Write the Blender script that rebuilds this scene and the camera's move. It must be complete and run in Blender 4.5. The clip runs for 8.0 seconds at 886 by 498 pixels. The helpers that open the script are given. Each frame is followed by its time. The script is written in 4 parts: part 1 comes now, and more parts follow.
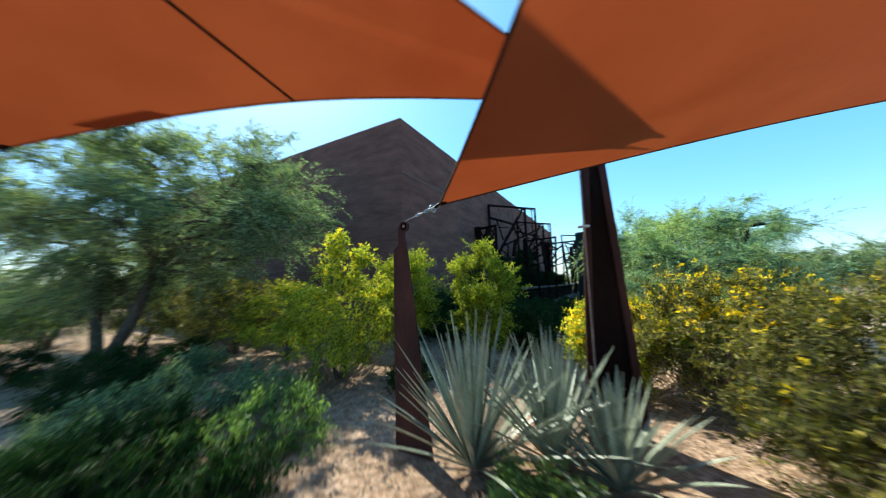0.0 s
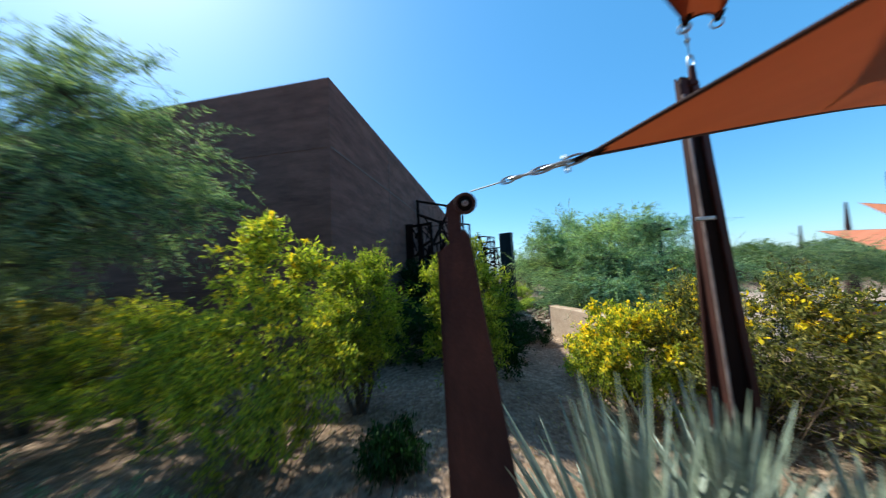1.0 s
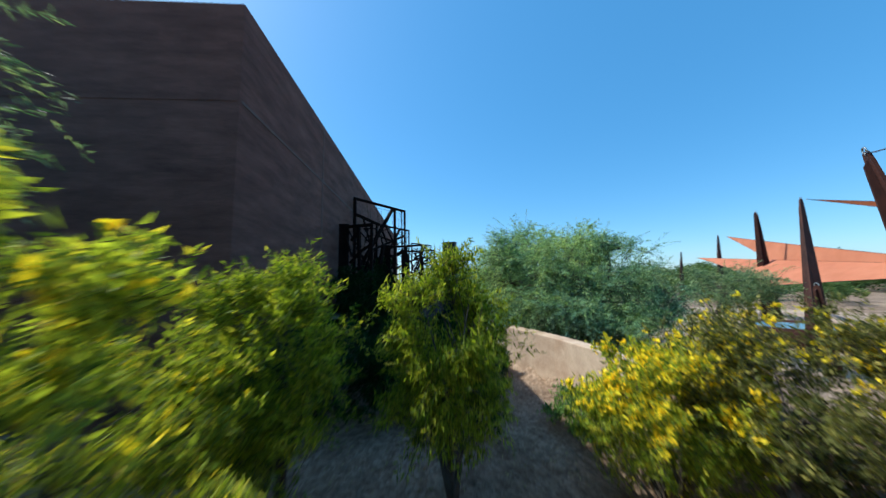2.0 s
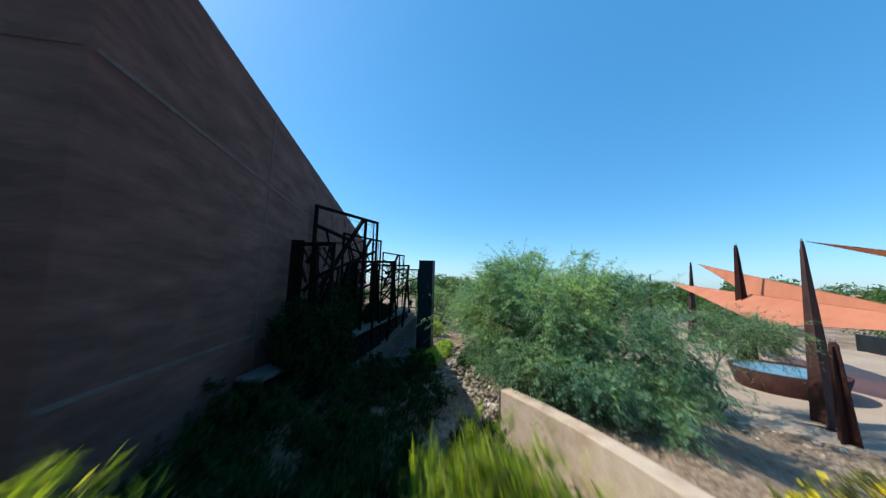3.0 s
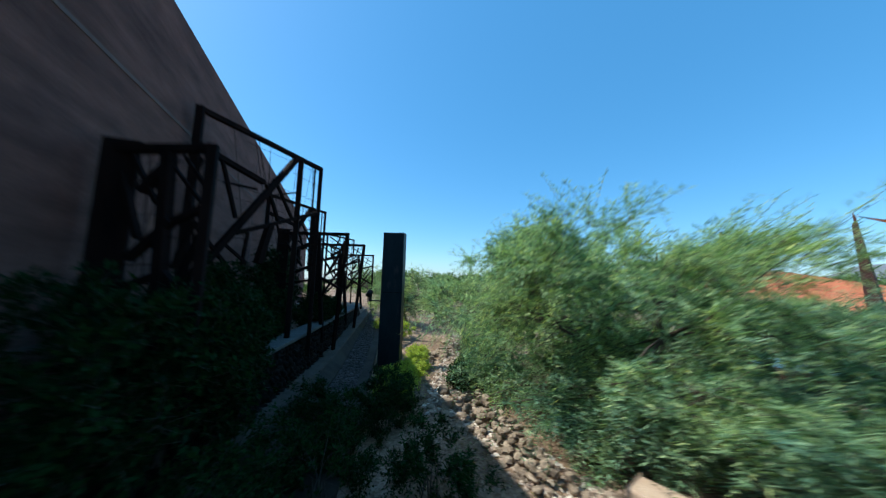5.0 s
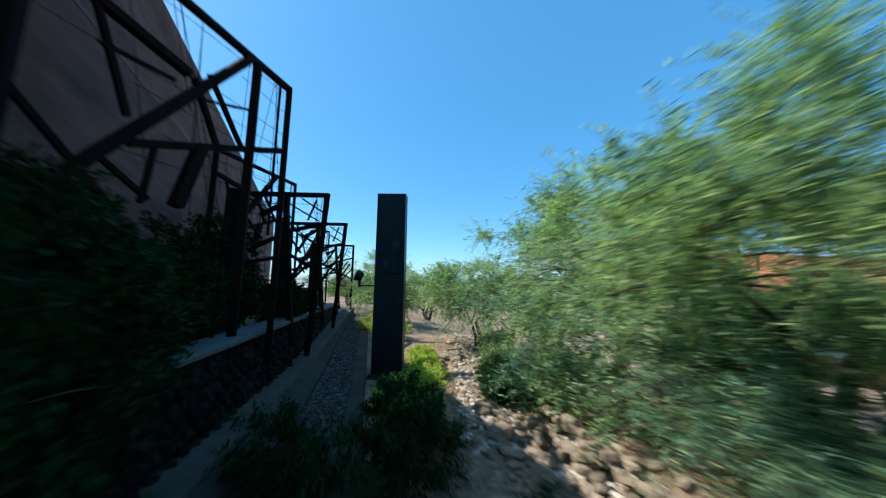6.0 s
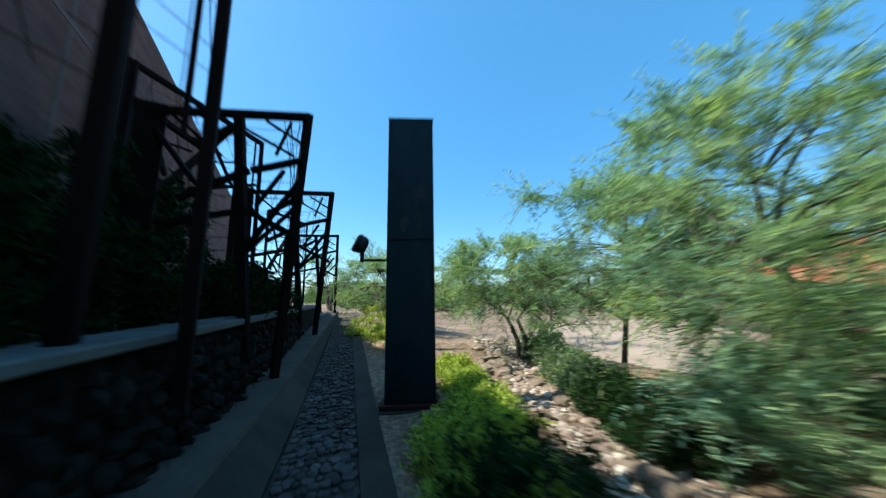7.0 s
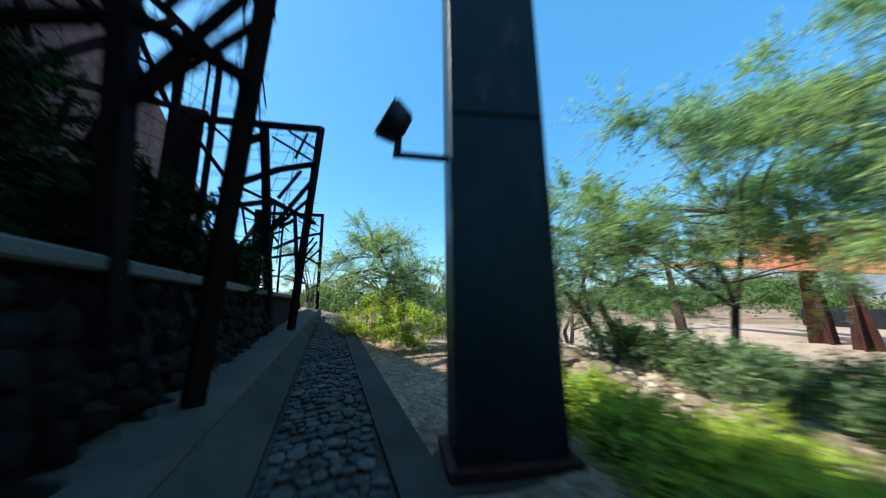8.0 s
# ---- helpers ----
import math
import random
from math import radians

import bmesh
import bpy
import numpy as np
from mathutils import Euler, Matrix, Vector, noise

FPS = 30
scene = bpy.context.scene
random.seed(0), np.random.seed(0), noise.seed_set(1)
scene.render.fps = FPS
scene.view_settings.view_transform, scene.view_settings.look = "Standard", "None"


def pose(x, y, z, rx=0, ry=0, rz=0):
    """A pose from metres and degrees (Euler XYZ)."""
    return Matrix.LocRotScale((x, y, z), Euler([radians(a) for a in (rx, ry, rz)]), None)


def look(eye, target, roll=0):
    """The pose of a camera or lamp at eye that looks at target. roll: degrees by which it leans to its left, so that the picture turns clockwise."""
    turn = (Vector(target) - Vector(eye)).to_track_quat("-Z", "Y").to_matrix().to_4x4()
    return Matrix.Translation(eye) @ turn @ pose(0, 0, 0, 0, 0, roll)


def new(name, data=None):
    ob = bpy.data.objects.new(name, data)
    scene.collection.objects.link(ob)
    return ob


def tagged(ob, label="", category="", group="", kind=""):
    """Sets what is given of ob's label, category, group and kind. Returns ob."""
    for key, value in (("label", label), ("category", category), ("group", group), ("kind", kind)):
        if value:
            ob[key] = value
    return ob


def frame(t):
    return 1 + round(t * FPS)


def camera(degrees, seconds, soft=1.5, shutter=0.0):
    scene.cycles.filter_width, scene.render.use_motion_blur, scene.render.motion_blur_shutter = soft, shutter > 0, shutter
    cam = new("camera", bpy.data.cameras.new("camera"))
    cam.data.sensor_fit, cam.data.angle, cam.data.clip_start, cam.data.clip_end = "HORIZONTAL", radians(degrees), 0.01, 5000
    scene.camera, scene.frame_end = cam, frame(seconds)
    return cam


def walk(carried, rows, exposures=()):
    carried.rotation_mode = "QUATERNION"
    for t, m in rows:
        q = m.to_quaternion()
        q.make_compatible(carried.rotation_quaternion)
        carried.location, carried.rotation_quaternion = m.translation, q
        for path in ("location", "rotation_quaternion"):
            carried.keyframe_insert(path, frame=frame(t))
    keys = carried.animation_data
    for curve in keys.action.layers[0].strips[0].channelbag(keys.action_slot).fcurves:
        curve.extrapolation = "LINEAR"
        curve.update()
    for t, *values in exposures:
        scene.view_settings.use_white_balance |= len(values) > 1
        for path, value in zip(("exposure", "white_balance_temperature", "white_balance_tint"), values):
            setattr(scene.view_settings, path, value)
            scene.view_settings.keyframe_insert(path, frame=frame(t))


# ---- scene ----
cam = camera(111.8, 8.0, soft=1.2, shutter=0.8)
PATH = [
    (0, (4.724, -6.473, 1.472), (3.781, -4.722, 1.68), -1.7),
    (0.5, (3.894, -6.112, 1.572), (3.246, -4.23, 1.766), -2.6),
    (0.6, (3.732, -6.011, 1.587), (3.16, -4.104, 1.777), -2.3),
    (1, (3.24, -5.577, 1.655), (2.903, -3.613, 1.835), -3.1),
    (1.2, (3.053, -5.342, 1.684), (2.832, -3.362, 1.861), -2.9),
    (2.3, (2.606, -3.835, 2.019), (2.808, -1.858, 2.244), -0.3),
    (2.5, (2.603, -3.524, 2.207), (2.841, -1.552, 2.441), 0.2),
    (2.6, (2.577, -3.347, 2.272), (2.834, -1.379, 2.514), 0.4),
    (3, (2.523, -2.662, 2.624), (2.838, -0.702, 2.865), 1.6),
    (3.5, (2.476, -1.822, 2.893), (2.86, 0.128, 3.116), 2.5),
    (4, (2.411, -0.895, 2.887), (2.884, 1.036, 3.102), 2.6),
    (4.2, (2.372, -0.497, 2.865), (2.891, 1.424, 3.071), 2.6),
    (5.3, (2.34, 1.763, 1.99), (3.049, 3.619, 2.218), 1.0),
    (5.5, (2.276, 2.235, 1.859), (3.027, 4.074, 2.087), 0.7),
    (6, (2.299, 3.471, 1.656), (3.108, 5.281, 1.919), 0.5),
    (6.5, (2.33, 4.706, 1.509), (3.199, 6.485, 1.796), -0.3),
    (7, (2.399, 5.953, 1.239), (3.326, 7.698, 1.551), -0.9),
    (7.5, (2.469, 7.079, 0.986), (3.453, 8.789, 1.315), -1.1),
    (8, (2.603, 8.17, 0.805), (3.633, 9.846, 1.164), -0.8),
]
walk(cam, [(t, look(eye, target, roll)) for t, eye, target, roll in PATH], [(0, 0.95, 6200, 0), (0.5, 0.8, 6050, 0), (1, 0.5, 5850, 0), (2.5, 0.25, 5700, 0), (4, 0.25, 5700, 0), (5.5, 0.42, 5800, 0), (7, 0.62, 5950, 0), (8, 0.75, 6050, 0)])

# ---- light: low desert morning sun behind the building, clear sky ----
SUN = Vector((-0.74, 0.37, 1.0)).normalized()
world = bpy.data.worlds.new("sky")
scene.world = world
world.use_nodes = True
wn = world.node_tree
sky = wn.nodes.new("ShaderNodeTexSky")
sky.sky_type = "NISHITA"
sky.sun_disc = False
sky.sun_elevation = math.asin(SUN.z)
sky.sun_rotation = math.atan2(SUN.x, SUN.y)
sky.altitude = 400
sky.air_density, sky.dust_density, sky.ozone_density = 1.0, 0.95, 1.4
hue = wn.nodes.new("ShaderNodeHueSaturation")
hue.inputs["Saturation"].default_value = 1.28
hue.inputs["Hue"].default_value = 0.495
wn.links.new(sky.outputs[0], hue.inputs["Color"])
even = wn.nodes.new("ShaderNodeMix")
even.data_type = "RGBA"
even.inputs[0].default_value = 0.42
even.inputs[7].default_value = (0.68, 2.08, 3.95, 1)
wn.links.new(hue.outputs[0], even.inputs[6])
wn.links.new(even.outputs[2], wn.nodes["Background"].inputs[0])
wn.nodes["Background"].inputs[1].default_value = 0.17
sun = new("sun", bpy.data.lights.new("sun", "SUN"))
sun.data.energy, sun.data.angle, sun.data.color = 5.0, radians(0.53), (1.0, 0.92, 0.78)
sun.matrix_world = look(SUN * 60, (0, 0, 0))


# ---- materials ----
def nodes_of(name, rough=0.8, metal=0.0):
    m = bpy.data.materials.new(name)
    m.use_nodes = True
    b = m.node_tree.nodes["Principled BSDF"]
    b.inputs["Roughness"].default_value, b.inputs["Metallic"].default_value = rough, metal
    b.inputs["Specular IOR Level"].default_value = 0.35
    return m, m.node_tree.nodes, m.node_tree.links, b


def ramp(n, l, fac, stops):
    r = n.new("ShaderNodeValToRGB")
    e = r.color_ramp.elements
    while len(e) < len(stops):
        e.new(0.5)
    for k, (pos, col) in enumerate(stops):
        e[k].position, e[k].color = pos, (*col, 1)
    l.new(fac, r.inputs[0])
    return r.outputs[0]


def noise_tex(n, l, scale, detail=4, rough=0.6, stretch=None):
    geo = n.new("ShaderNodeNewGeometry")
    t = n.new("ShaderNodeTexNoise")
    t.inputs["Scale"].default_value, t.inputs["Detail"].default_value, t.inputs["Roughness"].default_value = scale, detail, rough
    src = geo.outputs["Position"]
    if stretch:
        v = n.new("ShaderNodeVectorMath")
        v.operation = "MULTIPLY"
        v.inputs[1].default_value = stretch
        l.new(src, v.inputs[0])
        src = v.outputs[0]
    l.new(src, t.inputs["Vector"])
    return t.outputs["Fac"]


def mixed(n, l, fac, a, b, mode="MIX"):
    m = n.new("ShaderNodeMix")
    m.data_type, m.blend_type = "RGBA", mode
    for sock, v in ((m.inputs[0], fac), (m.inputs[6], a), (m.inputs[7], b)):
        if isinstance(v, (int, float)):
            sock.default_value = v
        elif isinstance(v, tuple):
            sock.default_value = (*v, 1)
        else:
            l.new(v, sock)
    return m.outputs[2]


def bump(n, l, b, height, strength=0.4, dist=0.01):
    k = n.new("ShaderNodeBump")
    k.inputs["Strength"].default_value, k.inputs["Distance"].default_value = strength, dist
    l.new(height, k.inputs["Height"])
    l.new(k.outputs[0], b.inputs["Normal"])


def surface(name, dark, light, scale=3.0, fine=60.0, rough=0.85, metal=0.0, relief=0.4, dist=0.01, stretch=None, per_object=0.0, gloss=0.25):
    """A mottled surface: large patches and fine grain between two colours."""
    m, n, l, b = nodes_of(name, rough, metal)
    big = ramp(n, l, noise_tex(n, l, scale, 5, 0.65, stretch), [(0.3, dark), (0.7, light)])
    grain = noise_tex(n, l, fine, 3, 0.7)
    g = ramp(n, l, grain, [(0.25, (0.55, 0.55, 0.55)), (0.75, (1.25, 1.25, 1.25))])
    col = mixed(n, l, 0.8, big, g, "MULTIPLY")
    if per_object:
        oi = n.new("ShaderNodeObjectInfo")
        k = ramp(n, l, oi.outputs["Random"], [(0.0, (1 - per_object,) * 3), (1.0, (1 + per_object,) * 3)])
        col = mixed(n, l, 1.0, col, k, "MULTIPLY")
    l.new(col, b.inputs["Base Color"])
    bump(n, l, b, grain, relief, dist)
    b.inputs["Specular IOR Level"].default_value = gloss
    return m


def leaf_mat(name, dark, light, trans=0.35, tip=None, lo=(0.7, 0.75, 0.7), hi=(1.25, 1.2, 1.1), size=1.6, shine=0.2):
    """Thin leaves: each island its own shade, light passes through."""
    m, n, l, b = nodes_of(name, 0.6)
    b.inputs["Specular IOR Level"].default_value = shine
    geo = n.new("ShaderNodeNewGeometry")
    stops = [(0.0, dark), (0.75, light)]
    if tip:
        stops.append((0.97, tip))
    col = ramp(n, l, geo.outputs["Random Per Island"], stops)
    patch = ramp(n, l, noise_tex(n, l, size, 3), [(0.32, lo), (0.68, hi)])
    col = mixed(n, l, 1.0, col, patch, "MULTIPLY")
    l.new(col, b.inputs["Base Color"])
    tr = n.new("ShaderNodeBsdfTranslucent")
    l.new(mixed(n, l, 1.0, col, (1.5, 1.5, 0.7), "MULTIPLY"), tr.inputs["Color"])
    mx = n.new("ShaderNodeMixShader")
    mx.inputs[0].default_value = trans
    l.new(b.outputs[0], mx.inputs[1])
    l.new(tr.outputs[0], mx.inputs[2])
    l.new(mx.outputs[0], n["Material Output"].inputs[0])
    return m


def ground_mat():
    m, n, l, b = nodes_of("desert_ground", 0.95)
    big = ramp(n, l, noise_tex(n, l, 0.5, 6), [(0.3, (0.19, 0.13, 0.092)), (0.55, (0.35, 0.25, 0.18)), (0.75, (0.5, 0.385, 0.295))])
    geo = n.new("ShaderNodeNewGeometry")
    vor = n.new("ShaderNodeTexVoronoi")
    vor.inputs["Scale"].default_value = 26
    l.new(geo.outputs["Position"], vor.inputs["Vector"])
    peb = ramp(n, l, vor.outputs["Color"], [(0.2, (0.6, 0.55, 0.5)), (0.8, (1.2, 1.15, 1.1))])
    litter = ramp(n, l, noise_tex(n, l, 9, 6, 0.75), [(0.42, (0.45, 0.36, 0.28)), (0.56, (1, 1, 1))])
    col = mixed(n, l, 0.7, mixed(n, l, 0.8, big, peb, "MULTIPLY"), litter, "MULTIPLY")
    l.new(col, b.inputs["Base Color"])
    bump(n, l, b, vor.outputs["Distance"], 0.7, 0.02)
    return m


def sail_mat(name, dark, light):
    """Knitted shade cloth, lit from behind."""
    m, n, l, b = nodes_of(name, 0.8)
    col = ramp(n, l, noise_tex(n, l, 1.2, 4), [(0.3, dark), (0.7, light)])
    geo = n.new("ShaderNodeNewGeometry")
    wave = n.new("ShaderNodeTexNoise")
    wave.inputs["Scale"].default_value = 140
    l.new(geo.outputs["Position"], wave.inputs["Vector"])
    l.new(col, b.inputs["Base Color"])
    bump(n, l, b, wave.outputs["Fac"], 0.15, 0.003)
    tr = n.new("ShaderNodeBsdfTranslucent")
    l.new(mixed(n, l, 1.0, col, (1.3, 1.05, 0.75), "MULTIPLY"), tr.inputs["Color"])
    mx = n.new("ShaderNodeMixShader")
    mx.inputs[0].default_value = 0.2
    l.new(b.outputs[0], mx.inputs[1])
    l.new(tr.outputs[0], mx.inputs[2])
    # light that goes on through the open knit
    on = n.new("ShaderNodeBsdfRefraction")
    on.inputs["Roughness"].default_value, on.inputs["IOR"].default_value = 0.42, 1.5
    l.new(mixed(n, l, 1.0, col, (1.5, 1.3, 1.1), "MULTIPLY"), on.inputs["Color"])
    my = n.new("ShaderNodeMixShader")
    my.inputs[0].default_value = 0.12
    l.new(mx.outputs[0], my.inputs[1])
    l.new(on.outputs[0], my.inputs[2])
    l.new(my.outputs[0], n["Material Output"].inputs[0])
    return m


def wall_mat():
    """Split-face masonry, mauve brown, with faint courses."""
    m, n, l, b = nodes_of("masonry_wall", 0.92)
    big = ramp(n, l, noise_tex(n, l, 0.8, 6, 0.7, (1, 1, 4.5)), [(0.3, (0.08, 0.036, 0.027)), (0.7, (0.21, 0.102, 0.077))])
    geo = n.new("ShaderNodeNewGeometry")
    sep = n.new("ShaderNodeSeparateXYZ")
    l.new(geo.outputs["Position"], sep.inputs[0])
    add = n.new("ShaderNodeMath")
    l.new(sep.outputs["X"], add.inputs[0])
    l.new(sep.outputs["Y"], add.inputs[1])
    com = n.new("ShaderNodeCombineXYZ")
    l.new(add.outputs[0], com.inputs["X"])
    l.new(sep.outputs["Z"], com.inputs["Y"])
    br = n.new("ShaderNodeTexBrick")
    br.inputs["Scale"].default_value = 1.0
    br.inputs["Brick Width"].default_value, br.inputs["Row Height"].default_value = 0.4, 0.2
    br.inputs["Mortar Size"].default_value = 0.006
    br.inputs["Color1"].default_value, br.inputs["Color2"].default_value = (0.9, 0.9, 0.9, 1), (1.1, 1.08, 1.06, 1)
    br.inputs["Mortar"].default_value = (0.92, 0.92, 0.92, 1)
    l.new(com.outputs[0], br.inputs["Vector"])
    col = mixed(n, l, 0.8, big, br.outputs["Color"], "MULTIPLY")
    fine = noise_tex(n, l, 45, 5, 0.75)
    col = mixed(n, l, 0.5, col, ramp(n, l, fine, [(0.3, (0.6, 0.6, 0.6)), (0.7, (1.3, 1.3, 1.3))]), "MULTIPLY")
    l.new(col, b.inputs["Base Color"])
    bump(n, l, b, fine, 0.7, 0.02)
    return m


GROUND = ground_mat()
SAIL = sail_mat("shade_cloth", (0.265, 0.062, 0.022), (0.35, 0.089, 0.035))
# paler copy of the same cloth: full sun on the plaza sails, as colour
SAIL_SUNLIT = sail_mat("shade_cloth_sunlit_tone", (0.52, 0.175, 0.09), (0.64, 0.235, 0.13))
WALL = wall_mat()
REVEAL = surface("pale_joint", (0.12, 0.08, 0.066), (0.19, 0.135, 0.115), 2, 50)
def pillar_mat():
    """Dark oxide steel with a few pale rubbed patches and runs."""
    m, n, l, b = nodes_of("pillar_steel", 0.45, 0.2)
    col = ramp(n, l, noise_tex(n, l, 1.4, 6, 0.7, (1, 1, 0.4)), [(0.3, (0.005, 0.009, 0.011)), (0.7, (0.02, 0.034, 0.04))])
    wear = ramp(n, l, noise_tex(n, l, 3.2, 5, 0.65, (1, 1, 0.35)), [(0.57, (0, 0, 0)), (0.66, (0.7, 0.7, 0.7))])
    l.new(mixed(n, l, wear, col, (0.055, 0.048, 0.05)), b.inputs["Base Color"])
    b.inputs["Specular IOR Level"].default_value = 0.2
    fine = noise_tex(n, l, 60, 4)
    bump(n, l, b, fine, 0.15, 0.003)
    l.new(ramp(n, l, fine, [(0.3, (0.35, 0.35, 0.35)), (0.7, (0.6, 0.6, 0.6))]), b.inputs["Roughness"])
    return m


PILLAR = pillar_mat()
RUST = surface("rusted_steel", (0.018, 0.006, 0.006), (0.075, 0.024, 0.016), 5, 90, 0.75, 0.0, 0.35, 0.004, (1, 1, 0.35))
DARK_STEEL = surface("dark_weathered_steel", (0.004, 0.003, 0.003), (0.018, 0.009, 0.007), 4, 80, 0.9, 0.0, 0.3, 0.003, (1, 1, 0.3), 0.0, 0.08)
BLACK_STEEL = surface("black_oxide_steel", (0.012, 0.014, 0.017), (0.03, 0.032, 0.038), 3, 70, 0.5, 0.3, 0.2, 0.003, (1, 1, 0.3))
WORN = surface("worn_bright_steel", (0.2, 0.14, 0.125), (0.38, 0.3, 0.28), 9, 120, 0.5, 0.3, 0.2, 0.002)
GALV = surface("galvanised_steel", (0.35, 0.36, 0.37), (0.55, 0.56, 0.57), 20, 200, 0.4, 0.9, 0.1, 0.001)
CONCRETE = surface("concrete", (0.036, 0.028, 0.022), (0.078, 0.062, 0.048), 1.3, 90, 0.9, 0, 0.3, 0.004)
KERB = surface("kerb_concrete", (0.07, 0.053, 0.039), (0.125, 0.097, 0.074), 3, 90, 0.9, 0, 0.4, 0.006)
STUCCO = surface("pink_stucco", (0.44, 0.29, 0.2), (0.64, 0.48, 0.36), 2.2, 70, 0.9, 0, 0.4, 0.006)
PLAZA = surface("plaza_paving", (0.36, 0.25, 0.18), (0.46, 0.34, 0.25), 0.4, 30, 0.9, 0, 0.2, 0.003)
CAPSTONE = surface("capstone", (0.1, 0.095, 0.088), (0.17, 0.163, 0.15), 2, 60, 0.85, 0, 0.4, 0.006)
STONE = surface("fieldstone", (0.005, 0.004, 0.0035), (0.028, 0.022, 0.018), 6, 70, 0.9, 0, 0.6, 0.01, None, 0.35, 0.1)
PALE_STONE = surface("pale_rock", (0.12, 0.08, 0.056), (0.43, 0.33, 0.245), 6, 60, 0.9, 0, 0.6, 0.01, None, 0.25)
def river_mat():
    """Rounded stones, each with its own shade from grey to reddish tan."""
    m, n, l, b = nodes_of("river_rock", 0.85)
    geo = n.new("ShaderNodeNewGeometry")
    col = ramp(n, l, geo.outputs["Random Per Island"], [(0.0, (0.15, 0.105, 0.08)), (0.35, (0.38, 0.27, 0.21)), (0.7, (0.52, 0.42, 0.34)), (1.0, (0.64, 0.56, 0.48))])
    fine = noise_tex(n, l, 60, 4)
    l.new(mixed(n, l, 0.7, col, ramp(n, l, fine, [(0.3, (0.6, 0.6, 0.6)), (0.7, (1.25, 1.25, 1.25))]), "MULTIPLY"), b.inputs["Base Color"])
    bump(n, l, b, fine, 0.5, 0.006)
    return m


RIVER_ROCK = river_mat()
COBBLE = surface("grey_cobble", (0.03, 0.025, 0.022), (0.15, 0.12, 0.105), 8, 70, 0.8, 0, 0.5, 0.006, None, 0.3)
BARK = surface("bark", (0.06, 0.045, 0.035), (0.14, 0.11, 0.085), 12, 80, 0.95, 0, 0.7, 0.01)
BLUE_TILE = surface("blue_basin_lining", (0.10, 0.2, 0.26), (0.2, 0.33, 0.4), 2, 30, 0.25)
LEAF_MESQ = leaf_mat("mesquite_leaf", (0.075, 0.135, 0.09), (0.38, 0.5, 0.31), 0.44, (0.54, 0.57, 0.29), (0.6, 0.8, 0.95), (1.15, 1.15, 0.86), 0.9)
LEAF_GREY = leaf_mat("grey_green_leaf", (0.035, 0.08, 0.055), (0.24, 0.34, 0.22), 0.45, (0.4, 0.46, 0.26))
LEAF_BLUE = leaf_mat("blue_green_leaf", (0.035, 0.08, 0.06), (0.28, 0.41, 0.3), 0.38, (0.46, 0.55, 0.38), (0.62, 0.85, 0.98), (1.25, 1.18, 0.68), 0.9)
LEAF_OLIVE = leaf_mat("olive_leaf", (0.04, 0.05, 0.015), (0.17, 0.175, 0.05), 0.36, (0.42, 0.36, 0.1))
LEAF_MID = leaf_mat("mid_green_leaf", (0.06, 0.13, 0.04), (0.22, 0.33, 0.1), 0.4)
LEAF_LIME = leaf_mat("lime_green_leaf", (0.045, 0.085, 0.008), (0.34, 0.4, 0.03), 0.5, (0.5, 0.46, 0.06))
LEAF_YELL = leaf_mat("yellow_green_leaf", (0.055, 0.095, 0.014), (0.4, 0.46, 0.055), 0.51, (0.62, 0.51, 0.045))
# two leaf greens with deep shade mixed into the colour, for shaded shrubs
LEAF_BED_SHADED = leaf_mat("bed_leaf_shade_in_colour", (0.003, 0.013, 0.005), (0.013, 0.038, 0.01), 0.12, shine=0.04)
LEAF_SHADED = leaf_mat("shrub_leaf_shade_in_colour", (0.006, 0.02, 0.006), (0.022, 0.058, 0.016), 0.2, shine=0.05)
LEAF_GRASS = leaf_mat("fresh_groundcover_leaf", (0.11, 0.18, 0.035), (0.54, 0.62, 0.14), 0.5)
LEAF_FAR = leaf_mat("far_tree_leaf", (0.05, 0.09, 0.03), (0.12, 0.18, 0.06), 0.25)
TWIG = surface("dry_twig", (0.16, 0.12, 0.085), (0.34, 0.27, 0.2), 14, 90, 0.95, 0, 0.4, 0.003)
LEAF_DRY = leaf_mat("dry_leaf", (0.2, 0.16, 0.08), (0.4, 0.34, 0.2), 0.3)
FLOWER = leaf_mat("yellow_petal", (0.85, 0.58, 0.015), (0.95, 0.75, 0.03), 0.35)
AGAVE = surface("agave_blade", (0.13, 0.17, 0.12), (0.34, 0.38, 0.29), 5, 60, 0.38, 0, 0.15, 0.003, None, 0.2, 0.5)


# ---- mesh helpers ----
def obj(name, verts, faces, mat, parent=None, label="", smooth=False):
    me = bpy.data.meshes.new(name)
    me.from_pydata([tuple(v) for v in verts], [], [tuple(f) for f in faces])
    me.materials.append(mat)
    if smooth:
        me.polygons.foreach_set("use_smooth", [True] * len(me.polygons))
    me.update()
    ob = new(name, me)
    if parent:
        ob.parent = parent
    if label:
        tagged(ob, label)
    return ob


def part(name, bm, material, parent=None, label="", smooth=False):
    me = bpy.data.meshes.new(name)
    bmesh.ops.recalc_face_normals(bm, faces=bm.faces[:])
    if smooth:
        for f in bm.faces:
            f.smooth = True
    bm.to_mesh(me)
    bm.free()
    me.materials.append(material)
    ob = new(name, me)
    if parent:
        ob.parent = parent
    if label:
        tagged(ob, label)
    return ob


def root(name, label, category, group="", at=(0, 0, 0)):
    ob = new(name)
    ob.empty_display_size = 0.2
    ob.location = at
    return tagged(ob, label, category, group)


